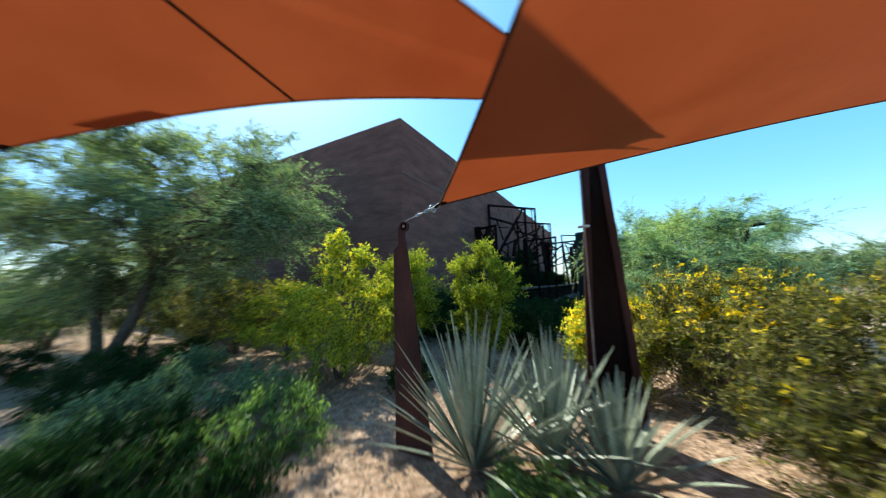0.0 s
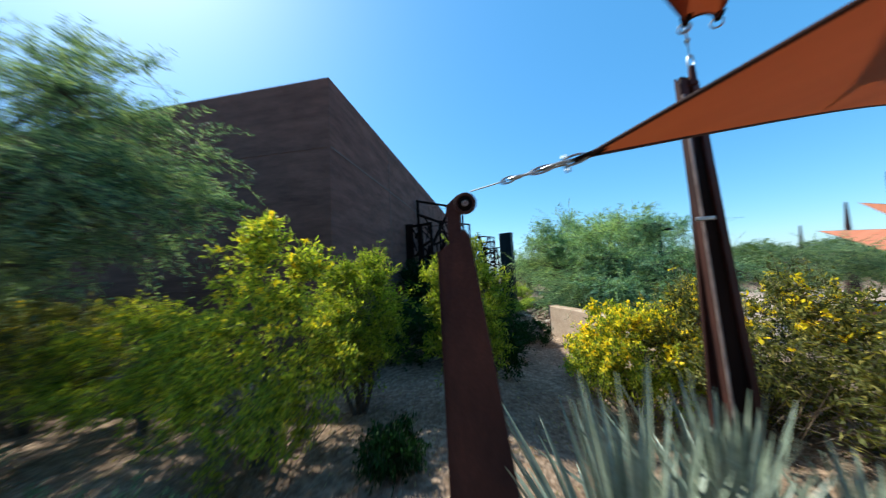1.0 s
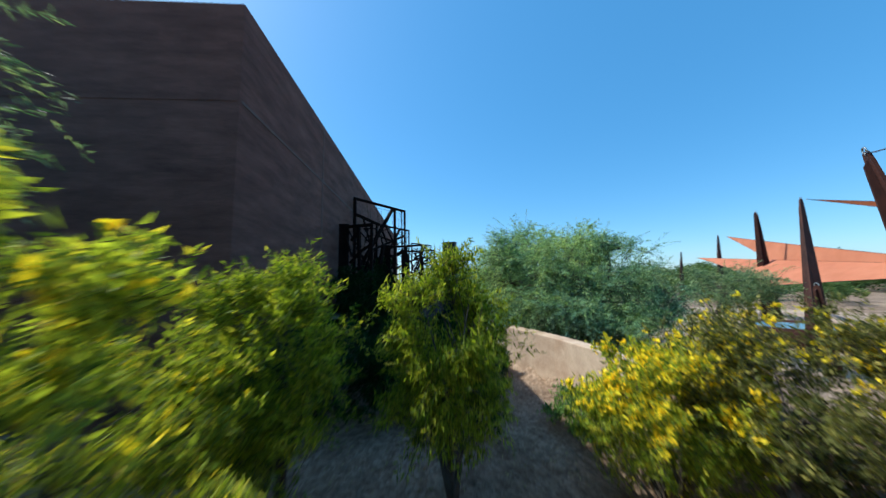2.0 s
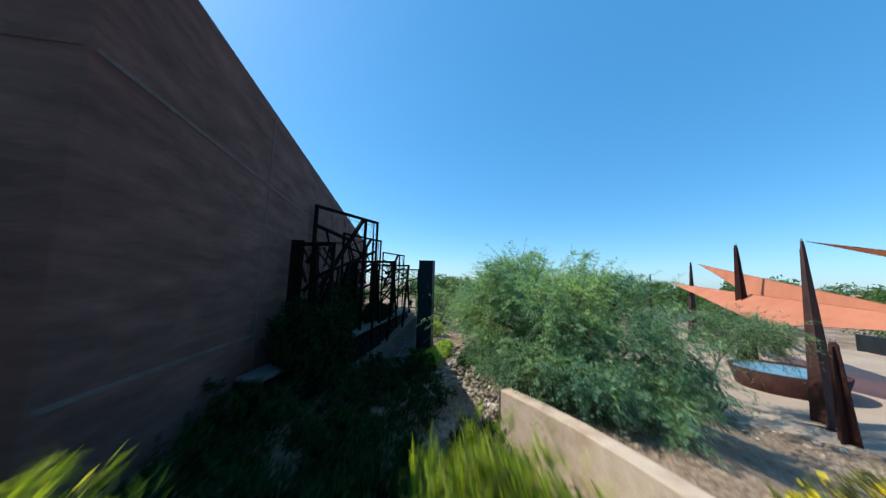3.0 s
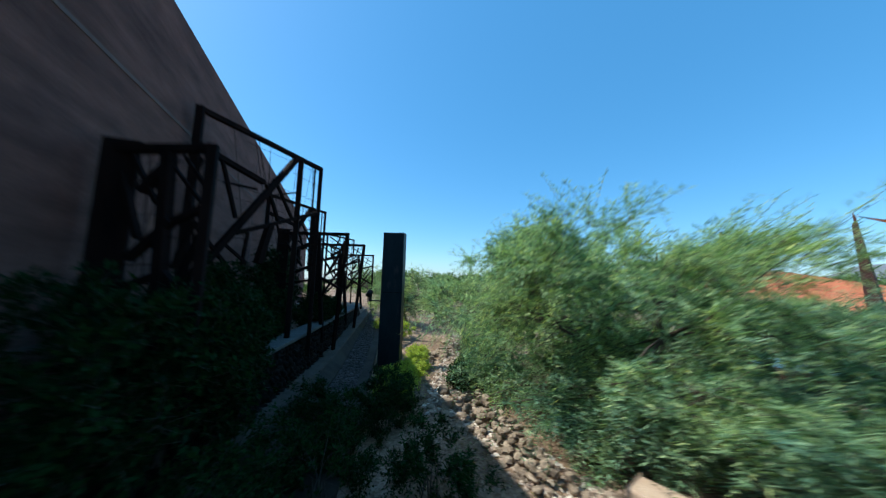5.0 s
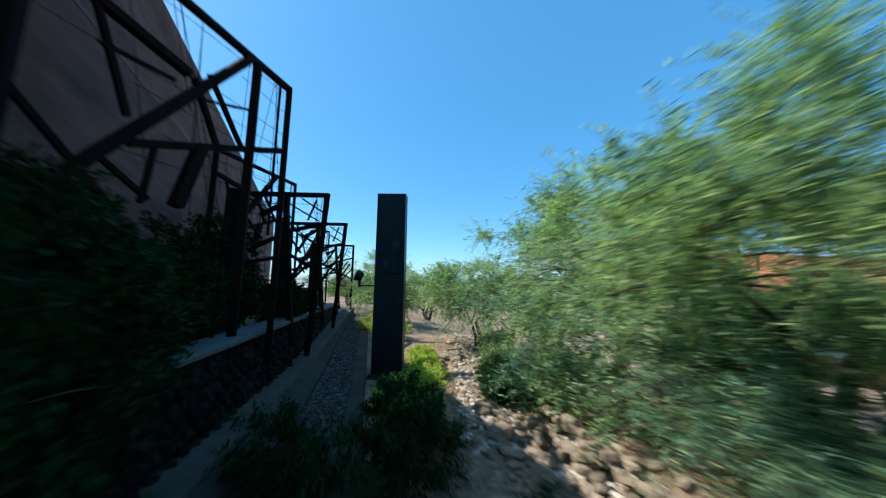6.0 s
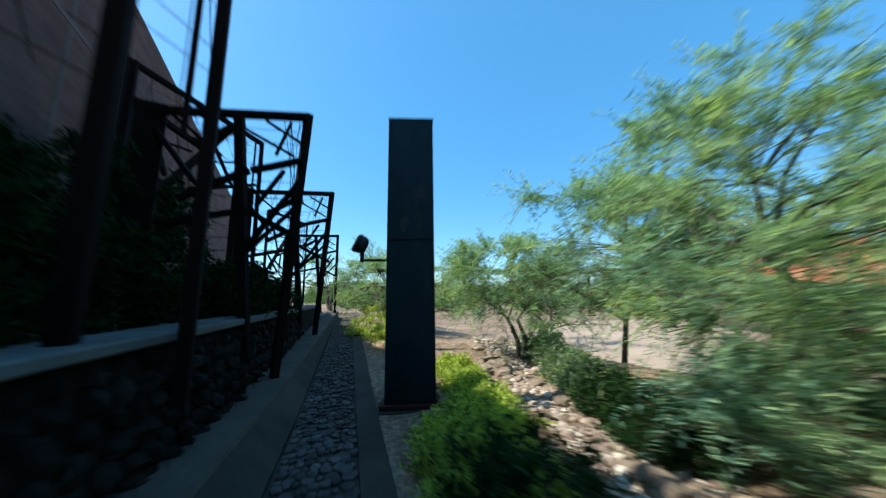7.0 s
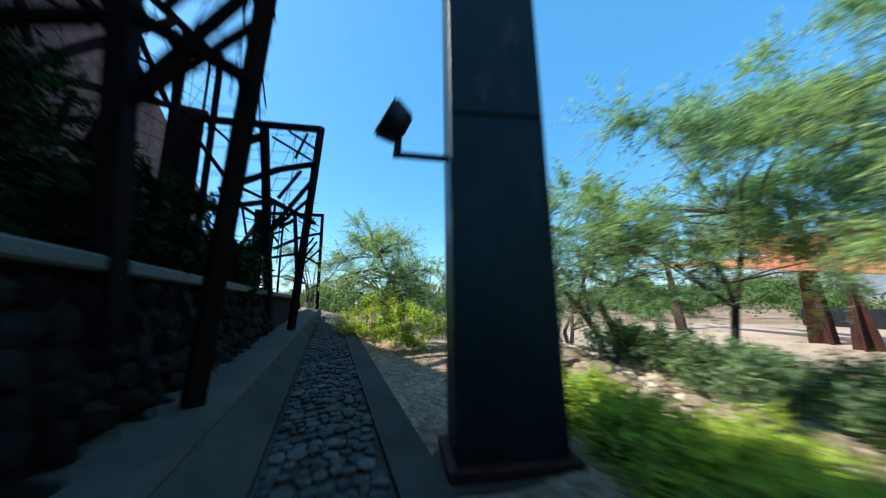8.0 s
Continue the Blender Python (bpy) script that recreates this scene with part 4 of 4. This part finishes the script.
for k, (x, y, s, h) in enumerate(((3.5, 7.2, 0.3, 0.17), (3.55, 7.65, 0.32, 0.18), (3.65, 8.15, 0.32, 0.18), (3.8, 7.75, 0.28, 0.15), (4.0, 8.2, 0.3, 0.16), (4.2, 8.65, 0.28, 0.15), (4.5, 9.1, 0.24, 0.13), (4.65, 9.65, 0.22, 0.13), (4.8, 10.2, 0.22, 0.13), (4.75, 12.6, 0.5, 0.4), (4.6, 14.2, 0.5, 0.5))):
    low_shrub(x, y, s, h, LEAF_GRASS, 160 + k, "fresh green groundcover beside the steel pillar")
for k, (x, y, s, h) in enumerate(((6.75, 10.2, 0.34, 0.24), (6.55, 9.75, 0.34, 0.24), (6.3, 9.3, 0.34, 0.24), (6.05, 8.9, 0.34, 0.22), (5.8, 8.5, 0.32, 0.22), (5.5, 8.1, 0.32, 0.22), (5.3, 7.7, 0.32, 0.22), (5.1, 7.35, 0.32, 0.22), (7.4, 10.9, 0.45, 0.25))):
    low_shrub(x, y, s, h, LEAF_SHADED if y < 8.4 else LEAF_GREY, 190 + k, "dark green low shrub on pale soil" if y < 8.4 else "grey-green low shrub on pale soil")
# bed shrubs: near-black leaf colour includes the shade behind the screens
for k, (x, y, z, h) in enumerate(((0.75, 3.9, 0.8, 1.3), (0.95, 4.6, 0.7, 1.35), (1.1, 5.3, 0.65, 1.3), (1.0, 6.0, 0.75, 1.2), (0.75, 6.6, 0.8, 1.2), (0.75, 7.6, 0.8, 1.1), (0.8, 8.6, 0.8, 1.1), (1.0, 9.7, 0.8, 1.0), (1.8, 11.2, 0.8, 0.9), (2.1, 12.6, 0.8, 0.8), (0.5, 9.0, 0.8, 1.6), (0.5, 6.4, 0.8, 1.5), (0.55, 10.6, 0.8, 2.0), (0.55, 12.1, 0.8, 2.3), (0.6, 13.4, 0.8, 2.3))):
    plant("planter_shrub", "green rambling shrub in the raised bed, leaves darkened for shade", "shrub", (x, y, z), [((0, 0, h * 0.5), (0.5 if y < 5 else 0.4, 0.75, h * 0.55), 1)], 64, 9, 14, (0.075, 0.034), LEAF_BED_SHADED, 80 + k, 0.015, 0.22, 0.5, "raised bed shrubs", stems=6)

# ---- raised bed: gabion retaining wall with a stone cap ----
ys = [2.9 + 0.4 * k for k in range(36)]
bv = []
for y in ys:
    bv += [(0.004, y, 0.86), (gab_x(y) - 0.15, y, 0.86), (gab_x(y) - 0.15, y, 0.0), (0.004, y, 0.0)]
bf = [(4 * i + a, 4 * i + (a + 1) % 4, 4 * i + 4 + (a + 1) % 4, 4 * i + 4 + a) for i in range(len(ys) - 1) for a in range(4)]
bf += [(0, 1, 2, 3), tuple(4 * (len(ys) - 1) + a for a in (3, 2, 1, 0))]
tagged(obj("planting_bed", bv, bf, GROUND), "dark soil filling the raised bed along the hall", "soil", kind="structure")


def rock_mesh(name, seed, sub=1, flat=0.42, rugged=0.35):
    rnd = random.Random(seed)
    bm = bmesh.new()
    bmesh.ops.create_icosphere(bm, subdivisions=sub, radius=0.5)
    off = Vector((seed * 3.1, seed * 1.7, 0))
    for v in bm.verts:
        v.co *= 1 + rugged * noise.noise(v.co * 1.8 + off) + 0.22 * noise.noise(v.co * 4.5 + off)
        for ax in range(3):
            v.co[ax] = max(-flat, min(flat, v.co[ax]))
    me = bpy.data.meshes.new(name)
    bm.to_mesh(me)
    bm.free()
    return me


def shared(name, meshes, mat):
    out = []
    for me in meshes:
        me.materials.append(mat)
        out.append(me)
    return out


def place(name, me, loc, rot, sc, parent):
    ob = new(name, me)
    ob.location, ob.rotation_euler, ob.scale = loc, rot, sc
    ob.parent = parent
    return ob


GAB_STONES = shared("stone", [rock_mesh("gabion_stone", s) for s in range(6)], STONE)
gabion = root("gabion_wall", "stone-filled wire gabion retaining wall with a pale cap", "retaining wall")
rnd = random.Random(5)
bm = bmesh.new()
core = []
for y in ys:
    x = gab_x(y)
    core += [(x - 0.4, y, 0.96), (x - 0.05, y, 0.96), (x + 0.13, y, 0.2), (x - 0.4, y, 0.0)]
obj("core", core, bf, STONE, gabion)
for k in range(0, len(ys) - 1, 3):
    y0, y1 = ys[k] + 0.004, ys[min(k + 3, len(ys) - 1)] - 0.004
    p, q = Vector((gab_x(y0) - 0.19, y0, 0.995)), Vector((gab_x(y1) - 0.19, y1, 0.995))
    part("cap_slab", beam(p, q, 0.46, 0.07, 0.012), CAPSTONE, gabion, "pale concrete cap slab")
count = 0
y = ys[0]
for row in range(6):
    y = ys[0] + 0.05 * row
    while y < 13.2 and count < 420:
        s = rnd.uniform(0.13, 0.24)
        z = 0.26 + row * 0.12 + rnd.uniform(-0.015, 0.015)
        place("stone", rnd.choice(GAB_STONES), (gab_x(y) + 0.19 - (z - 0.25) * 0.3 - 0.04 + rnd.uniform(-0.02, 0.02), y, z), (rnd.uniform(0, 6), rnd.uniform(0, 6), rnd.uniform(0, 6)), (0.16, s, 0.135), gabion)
        y += s * 0.93
        count += 1
segs = []
for k in range(14):
    for z in (0.5, 0.7, 0.9):
        a, b = ys[0] + k * 1.0, min(ys[0] + k * 1.0 + 1.0, ys[-1])
        segs.append((Vector((gab_x(a) + 0.31 - 0.3 * z, a, z)), Vector((gab_x(b) + 0.31 - 0.3 * z, b, z)), 0.0025, 0.0025))
    for e in range(4):
        a = ys[0] + k + e * 0.25
        segs.append((Vector((gab_x(a) + 0.235, a, 0.25)), Vector((gab_x(a) + 0.025, a, 0.95)), 0.0025, 0.0025))
vs, fs = tube_arrays(segs, 4)
tagged(obj("wire_mesh", vs, fs, DARK_STEEL, gabion, "thin dark wire mesh"), kind="stuff")


# ---- cobbled drain with concrete aprons ----
def strip(name, prof, y0, y1, step, mat, label, category, bumpy=0.0):
    """A solid ribbon along the drain; prof(y) gives its section as (x, z) corners in turn."""
    yy = list(np.arange(y0, y1 + 1e-6, step))
    vs, fs = [], []
    m = len(prof(yy[0]))
    for y in yy:
        vs += [(x, y, z) for x, z in prof(y)]
    for i in range(len(yy) - 1):
        for a in range(m):
            fs.append((m * i + a, m * i + (a + 1) % m, m * i + m + (a + 1) % m, m * i + m + a))
    fs += [tuple(range(m)), tuple(m * (len(yy) - 1) + a for a in reversed(range(m)))]
    return tagged(obj(name, vs, fs, mat), label, category, kind="structure")


def lift(y):
    return 0.25 * smooth(1.0, 4.5, y)


strip("kerb", lambda y: [(gab_x(y) + 0.1, lift(y) + rise(y) - 0.3), (gab_x(y) + 0.1, lift(y) + rise(y) + 0.03), (gab_x(y) + 0.465, lift(y) + rise(y) + 0.02), (gab_x(y) + 0.48, lift(y) + rise(y) - 0.01), (gab_x(y) + 0.48, -0.2)], 4.6, 19, 0.4, KERB, "pale concrete ledge at the gabion foot", "kerb")
strip("drain_apron", lambda y: [(gab_x(y) + 0.483, lift(y) + rise(y) - 0.015), (drain_x(y) - 0.3, rise(y) + 0.035), (drain_x(y) - 0.3, rise(y) - 0.3), (gab_x(y) + 0.483, rise(y) - 0.3)], 4.6, 19, 0.4, CONCRETE, "sloping grey concrete side of the drain", "drain")
strip("drain_edge", lambda y: [(drain_x(y) + 0.3, rise(y) - 0.3), (drain_x(y) + 0.3, rise(y) + 0.03), (drain_x(y) + 0.52, rise(y) + 0.035), (drain_x(y) + 0.56, rise(y) - 0.3)], 4.6, 19, 0.4, CONCRETE, "grey concrete edging of the drain", "drain")
bed_strip = strip("drain_bed", lambda y: [(drain_x(y) - 0.298, rise(y) - 0.25), (drain_x(y) - 0.298, rise(y) + 0.0), (drain_x(y) + 0.298, rise(y) + 0.0), (drain_x(y) + 0.298, rise(y) - 0.25)], 4.6, 19, 0.4, CONCRETE, "drain floor set with rounded grey cobbles", "drain")
COBBLES = shared("cobble", [rock_mesh("cobble", s + 20) for s in range(5)], COBBLE)
rnd = random.Random(9)
rest_v, rest_f = [], []
y = 5.2
while y < 16.5:
    x = -0.28
    while x < 0.23:
        s = rnd.uniform(0.05, 0.115)
        yy = y + rnd.uniform(-0.02, 0.02)
        loc = (drain_x(yy) + x + s / 2, yy, rise(yy) + rnd.uniform(0.004, 0.02))
        rot, sc = rnd.uniform(0, 6), (s * 1.08, s * rnd.uniform(0.85, 1.3), 0.038)
        me = rnd.choice(COBBLES)
        if 8.3 < y < 12.2:
            place("cobble", me, loc, (rnd.uniform(-0.15, 0.15), rnd.uniform(-0.15, 0.15), rot), sc, bed_strip)
        else:
            m = Matrix.LocRotScale(loc, Euler((0, 0, rot)), sc)
            k = len(rest_v)
            rest_v += [m @ v.co for v in me.vertices]
            rest_f += [tuple(k + i for i in f.vertices) for f in me.polygons]
        x += s * 0.88
    y += 0.088
tagged(obj("cobble_rest", rest_v, rest_f, COBBLE, bed_strip), "rounded grey cobbles", kind="stuff")

# ---- low pink stucco wall and the boulder edge ----
p = [(wall_x(y), y, 0.7) for y in (3.05, 2.3, 1.5, 0.6, -0.3, -1.1)]
p = [(x + 0.12, y, z) for x, y, z in p]
wv = []
for i, (x, y, z) in enumerate(p):
    a, b = Vector(p[max(i - 1, 0)]), Vector(p[min(i + 1, len(p) - 1)])
    t = (b - a).normalized()
    nrm = Vector((-t.y, t.x, 0)).normalized() * -0.14
    for s, zz in ((1, -0.5), (1, z), (-1, z), (-1, -0.9)):
        wv.append((x + nrm.x * s, y + nrm.y * s, zz))
wf = [(4 * i + a, 4 * i + (a + 1) % 4, 4 * i + 4 + (a + 1) % 4, 4 * i + 4 + a) for i in range(len(p) - 1) for a in range(4)] + [(0, 1, 2, 3), (20, 23, 22, 21)]
low = tagged(obj("garden_wall", wv, wf, STUCCO), "low sunlit pink stucco garden wall", "wall", kind="structure")
bev = low.modifiers.new("edge", "BEVEL")
bev.width, bev.segments = 0.02, 2

ROCKS = shared("boulder", [rock_mesh("boulder", s + 40, 2 if s < 3 else 1, 0.43, 0.6) for s in range(8)], PALE_STONE)
rnd = random.Random(12)
for row in range(4):
    y = 3.15 + 0.07 * row
    while y < 6.5:
        s = rnd.uniform(0.06, 0.15)
        x = 4.5 + 0.05 * (y - 5) + rnd.uniform(-0.11, 0.11) + 0.1 * row
        b = new("edging_stone", rnd.choice(ROCKS))
        b.location, b.rotation_euler, b.scale = (x, y, 0.02 + row * 0.075 + rnd.uniform(-0.03, 0.04)), (rnd.uniform(-0.35, 0.35), rnd.uniform(-0.35, 0.35), rnd.uniform(0, 6)), (rnd.uniform(0.08, 0.18), s * 1.3, rnd.uniform(0.06, 0.12))
        tagged(b, "flat tan stone in a dry-stacked edge", "rock", "edging stones")
        y += s * 0.95
for k in range(290):
    y = 5.4 + 7.4 * k / 290
    x = 4.4 + 0.47 * max(0.0, y - 6.6) + rnd.gauss(0, 0.25)
    if k % 4 == 0:
        u = rnd.random()
        x, y = 4.45 + 1.4 * u + rnd.gauss(0, 0.13), 9.5 + 0.85 * u + rnd.gauss(0, 0.2)
    s = rnd.uniform(0.06, 0.17) if k % 14 else rnd.uniform(0.22, 0.34)
    b = new("rubble_stone", rnd.choice(ROCKS))
    b.location, b.rotation_euler, b.scale = (x, y, height(x, y) + s * 0.12), (rnd.uniform(-0.3, 0.3), rnd.uniform(-0.3, 0.3), rnd.uniform(0, 6)), (s, s * rnd.uniform(0.8, 1.4), s * rnd.uniform(0.5, 0.8))
    tagged(b, "pale tan stone in the dry rubble channel", "rock", "rubble stones")

rock_v, rock_f = [], []
rnd = random.Random(77)
for k in range(2000):
    y = 3.3 + 9.7 * rnd.random()
    x = 4.42 + 0.47 * max(0.0, y - 6.6) + (rnd.uniform(-0.48, 0.48) if y > 6.2 else rnd.uniform(0.0, 0.75))
    if (x - 3.84) ** 2 + (y - 9.55) ** 2 < 0.4:
        continue
    s = rnd.uniform(0.045, 0.12)
    m = Matrix.LocRotScale((x, y, height(x, y) + s * 0.1), Euler((rnd.uniform(-0.3, 0.3), rnd.uniform(-0.3, 0.3), rnd.uniform(0, 6))), (s, s * rnd.uniform(0.8, 1.5), s * rnd.uniform(0.5, 0.8)))
    me = rnd.choice(ROCKS[3:])
    o = len(rock_v)
    rock_v += [m @ v.co for v in me.vertices]
    rock_f += [tuple(o + i for i in f.vertices) for f in me.polygons]
for k in range(80):
    a, d = rnd.uniform(0, 6.28), 1.7 * rnd.random() ** 0.6
    x, y = 12.4 + d * math.cos(a) * 0.7, 4.6 + d * math.sin(a)
    s = rnd.uniform(0.06, 0.17)
    m = Matrix.LocRotScale((x, y, height(x, y) + s * 0.1), Euler((rnd.uniform(-0.3, 0.3), rnd.uniform(-0.3, 0.3), rnd.uniform(0, 6))), (s, s * rnd.uniform(0.8, 1.5), s * rnd.uniform(0.5, 0.8)))
    me = rnd.choice(ROCKS[3:])
    o = len(rock_v)
    rock_v += [m @ v.co for v in me.vertices]
    rock_f += [tuple(o + i for i in f.vertices) for f in me.polygons]
tagged(obj("river_rock", rock_v, rock_f, RIVER_ROCK), "rounded pale and reddish river rock filling the dry channel", "rock", kind="stuff")

vs, fs = tube_arrays([(Vector((-2.6, -4.05, 0.06)), Vector((-4.2, -4.3, 0.08)), 0.07, 0.1), (Vector((-4.2, -4.3, 0.08)), Vector((-6.3, -4.75, 0.1)), 0.1, 0.12)], 12)
tagged(obj("fallen_log", vs, fs, PALE_STONE, smooth=True), "sun-bleached pale log lying on the soil", "log")

# ---- plaza, fountain basin, far things ----
pv = []
for k in range(40):
    a = 2 * math.pi * k / 40
    pv.append((22 + 10.9 * math.cos(a), 10 + 12 * math.sin(a), -0.86))
tagged(obj("plaza", pv + [(x, y, -1.2) for x, y, z in pv], [tuple(range(40))] + [(i, (i + 1) % 40, 40 + (i + 1) % 40, 40 + i) for i in range(40)], PLAZA), "pale pink plaza paving in full sun", "pavement", kind="structure")


def basin():
    r = root("fountain_basin", "low round rusted steel basin lined in pale blue", "fountain", at=(17.2, 6.85, -0.95))
    bm = bmesh.new()
    n = 48
    prof = [(1.35, 0.0), (1.58, 0.8), (1.54, 0.82), (1.47, 0.78), (1.25, 0.6)]
    vs = [[bm.verts.new((a * math.cos(2 * math.pi * i / n), a * math.sin(2 * math.pi * i / n), z)) for i in range(n)] for a, z in prof]
    for k in range(len(prof) - 1):
        for i in range(n):
            bm.faces.new((vs[k][i], vs[k][(i + 1) % n], vs[k + 1][(i + 1) % n], vs[k + 1][i]))
    part("rim", bm, RUST, r, "rusted steel rim", True)
    bm = bmesh.new()
    bmesh.ops.create_circle(bm, cap_ends=True, segments=48, radius=1.46, matrix=pose(0, 0, 0.74))
    part("water", bm, BLUE_TILE, r, "pale blue water surface")


basin()

def belt(name, label, centres, h, per, leaf, seed):
    """Far trees as clumps of leaves; too far to pick apart."""
    rng = np.random.default_rng(seed)
    P = []
    for cx, cy, cz in centres:
        w = h * rng.uniform(0.7, 1.35)
        for _ in range(rng.integers(5, 9)):
            u = rng.normal(size=3)
            u /= np.linalg.norm(u)
            c = np.array([cx, cy, cz]) + u * np.array([w, w, w * 0.42]) * 0.8 + np.array([0, 0, w * 0.62])
            v = rng.normal(size=(per, 3))
            v /= np.linalg.norm(v, axis=1, keepdims=True)
            s = w * rng.uniform(0.25, 0.5)
            P.append(c + v * s * rng.uniform(0.5, 1.1, (per, 1)) * np.array([1, 1, 0.75]))
    P = np.concatenate(P)
    ob = leaves_mesh(name, P, rng.normal(size=P.shape), leaf, leaf * 0.45, LEAF_FAR, None, rng)
    return tagged(ob, label, "trees")


rng = np.random.default_rng(4)


def ring_of(n, r0, r1, a0, a1, z):
    out = []
    while len(out) < n:
        a, d = rng.uniform(a0, a1), rng.uniform(r0, r1)
        x, y = 3 + d * math.cos(a), 6 + d * math.sin(a)
        if x < 2 and -2 < y < 32 and x > -24 or (10 < x < 32 and -8 < y < 24):
            continue
        out.append((x, y, z))
    return out


belt("far_trees", "belt of green desert trees past the plaza", ring_of(90, 32, 52, 0.0, 2.2, -0.9), 2.1, 130, 0.3, 1)
belt("far_trees", "distant belt of green trees along the horizon", ring_of(95, 70, 115, 0.12, 1.5, -1.0), 4.6, 240, 0.6, 2)
belt("far_trees", "distant belt of green trees along the horizon", ring_of(50, 60, 120, 1.5, 4.2, -1.0), 2.6, 120, 0.7, 5)
belt("far_trees", "scrubby trees beyond the garden", ring_of(26, 14, 30, 3.3, 4.0, -0.1), 1.6, 150, 0.25, 3)


def far_house(x, y, w, h):
    r = root("far_house", "low pale flat-roofed house far behind the trees", "house", "far houses", at=(x, y, -0.9))
    part("wall", box(bmesh.new(), pose(0, 0, h / 2), w, w, h, 0.03), STUCCO, r)
    part("roof", box(bmesh.new(), pose(0, 0, h + 0.2), w * 1.12, w * 1.12, 0.45, 0.03), CAPSTONE, r)
    for k in (-0.3, 0.0, 0.3):
        part("window", box(bmesh.new(), pose(-w / 2 - 0.02, k * w, h * 0.5), 0.06, w * 0.2, h * 0.45, 0.01), BLACK_STEEL, r, "dark window")


far_house(148, 64, 11, 5.0)
far_house(152, 50, 12, 4.6)
# distance haze is mixed into the hill's own blue-grey
HILL = surface("hill_haze_tinted", (0.16, 0.17, 0.2), (0.22, 0.23, 0.26), 0.01, 0.2)
hv, hf = [], []
for i in range(40):
    t = i / 39
    x, y = 900 + 200 * t, 420 - 640 * t
    hz = 78 * math.sin(math.pi * t) ** 0.8 + 14 * noise.noise(Vector((t * 9, 0, 0)))
    hv += [(x, y, -5), (x + 60, y + 30, max(hz, -2)), (x + 300, y + 140, -5)]
for i in range(39):
    for e in range(2):
        a = 3 * i + e
        hf.append((a, a + 1, a + 4, a + 3))
tagged(obj("far_hill", hv, hf, HILL, smooth=True), "mountain on the horizon, haze mixed into its blue-grey colour", "mountain", kind="structure")
bm = beam((33.0, 13.0, -0.35), (24.5, -2.0, -0.35), 0.3, 1.1, 0.02)
tagged(part("plaza_wall", bm, BLACK_STEEL), "low dark wall at the far edge of the plaza", "wall", kind="structure")


# ---- loose gravel, leaf litter and dry twigs on the soil ----
def scatter_spots(rng, n):
    """Places on bare soil, thickest near the garden, the rubble and the trees."""
    out = []
    zones = ((-3.5, 7.5, -6.2, -0.6, 0.4), (4.0, 8.5, 2.5, 12.5, 0.45), (8.5, 15.0, 0.5, 7.5, 0.15))
    for x0, x1, y0, y1, share in zones:
        for _ in range(int(n * share)):
            x, y = rng.uniform(x0, x1), rng.uniform(y0, y1)
            if y > -1.2 and y < 3.2 and abs(x - wall_x(y) - 0.12) < 0.3:
                continue
            out.append((x, y, height(x, y)))
    return np.array(out)


rng = np.random.default_rng(31)
P = scatter_spots(rng, 5200)
octa = np.array([(1, 0, 0), (-1, 0, 0), (0, 1, 0), (0, -1, 0), (0, 0, 0.7), (0, 0, -0.6)], dtype=float)
size = rng.uniform(0.008, 0.026, (len(P), 1, 1)) * np.where(rng.random((len(P), 1, 1)) < 0.08, 2.0, 1.0)
gv = (P[:, None, :] + octa[None] * size * rng.uniform(0.6, 1.3, (len(P), 6, 3))).reshape(-1, 3)
tri_f = [(0, 2, 4), (2, 1, 4), (1, 3, 4), (3, 0, 4), (2, 0, 5), (1, 2, 5), (3, 1, 5), (0, 3, 5)]
gf = [tuple(6 * i + c for c in f) for i in range(len(P)) for f in tri_f]
tagged(obj("gravel", gv, gf, PALE_STONE), "loose tan gravel scattered on the soil", "gravel", kind="stuff")
P = scatter_spots(rng, 9000) + np.array([0, 0, 0.008])
D = rng.normal(size=P.shape) * np.array([1, 1, 0.25])
tagged(leaves_mesh("leaf_litter", P, D, 0.045, 0.016, LEAF_DRY, None, rng), "dry brown leaf litter on the soil", "leaves")
segs = []
for x, y, z in scatter_spots(rng, 700):
    a = rng.uniform(0, 6.28)
    ln = rng.uniform(0.1, 0.4)
    segs.append((Vector((x, y, z + 0.008)), Vector((x + ln * math.cos(a), y + ln * math.sin(a), z + rng.uniform(0.01, 0.06))), 0.004, 0.002))
for cx, cy, rad in ((5.9, -1.7, 1.0), (6.7, -2.9, 1.05), (4.8, -1.5, 0.65), (0.9, -2.95, 0.8)):
    for _ in range(90):
        a, d = rng.uniform(0, 6.28), rng.uniform(0.1, 0.6) * rad
        p = Vector((cx + d * math.cos(a), cy + d * math.sin(a), height(cx, cy)))
        q = p + Vector((0.45 * math.cos(a), 0.45 * math.sin(a), rng.uniform(0.2, 0.65)))
        segs += [(p, q, 0.005, 0.003), (p.lerp(q, 0.5), q + Vector((rng.normal() * 0.15, rng.normal() * 0.15, 0.0)), 0.003, 0.0015)]
vs, fs = tube_arrays(segs, 4)
tagged(obj("dry_twigs", vs, fs, TWIG), "dry grey-brown twigs beneath the shrubs", "twigs", kind="stuff")
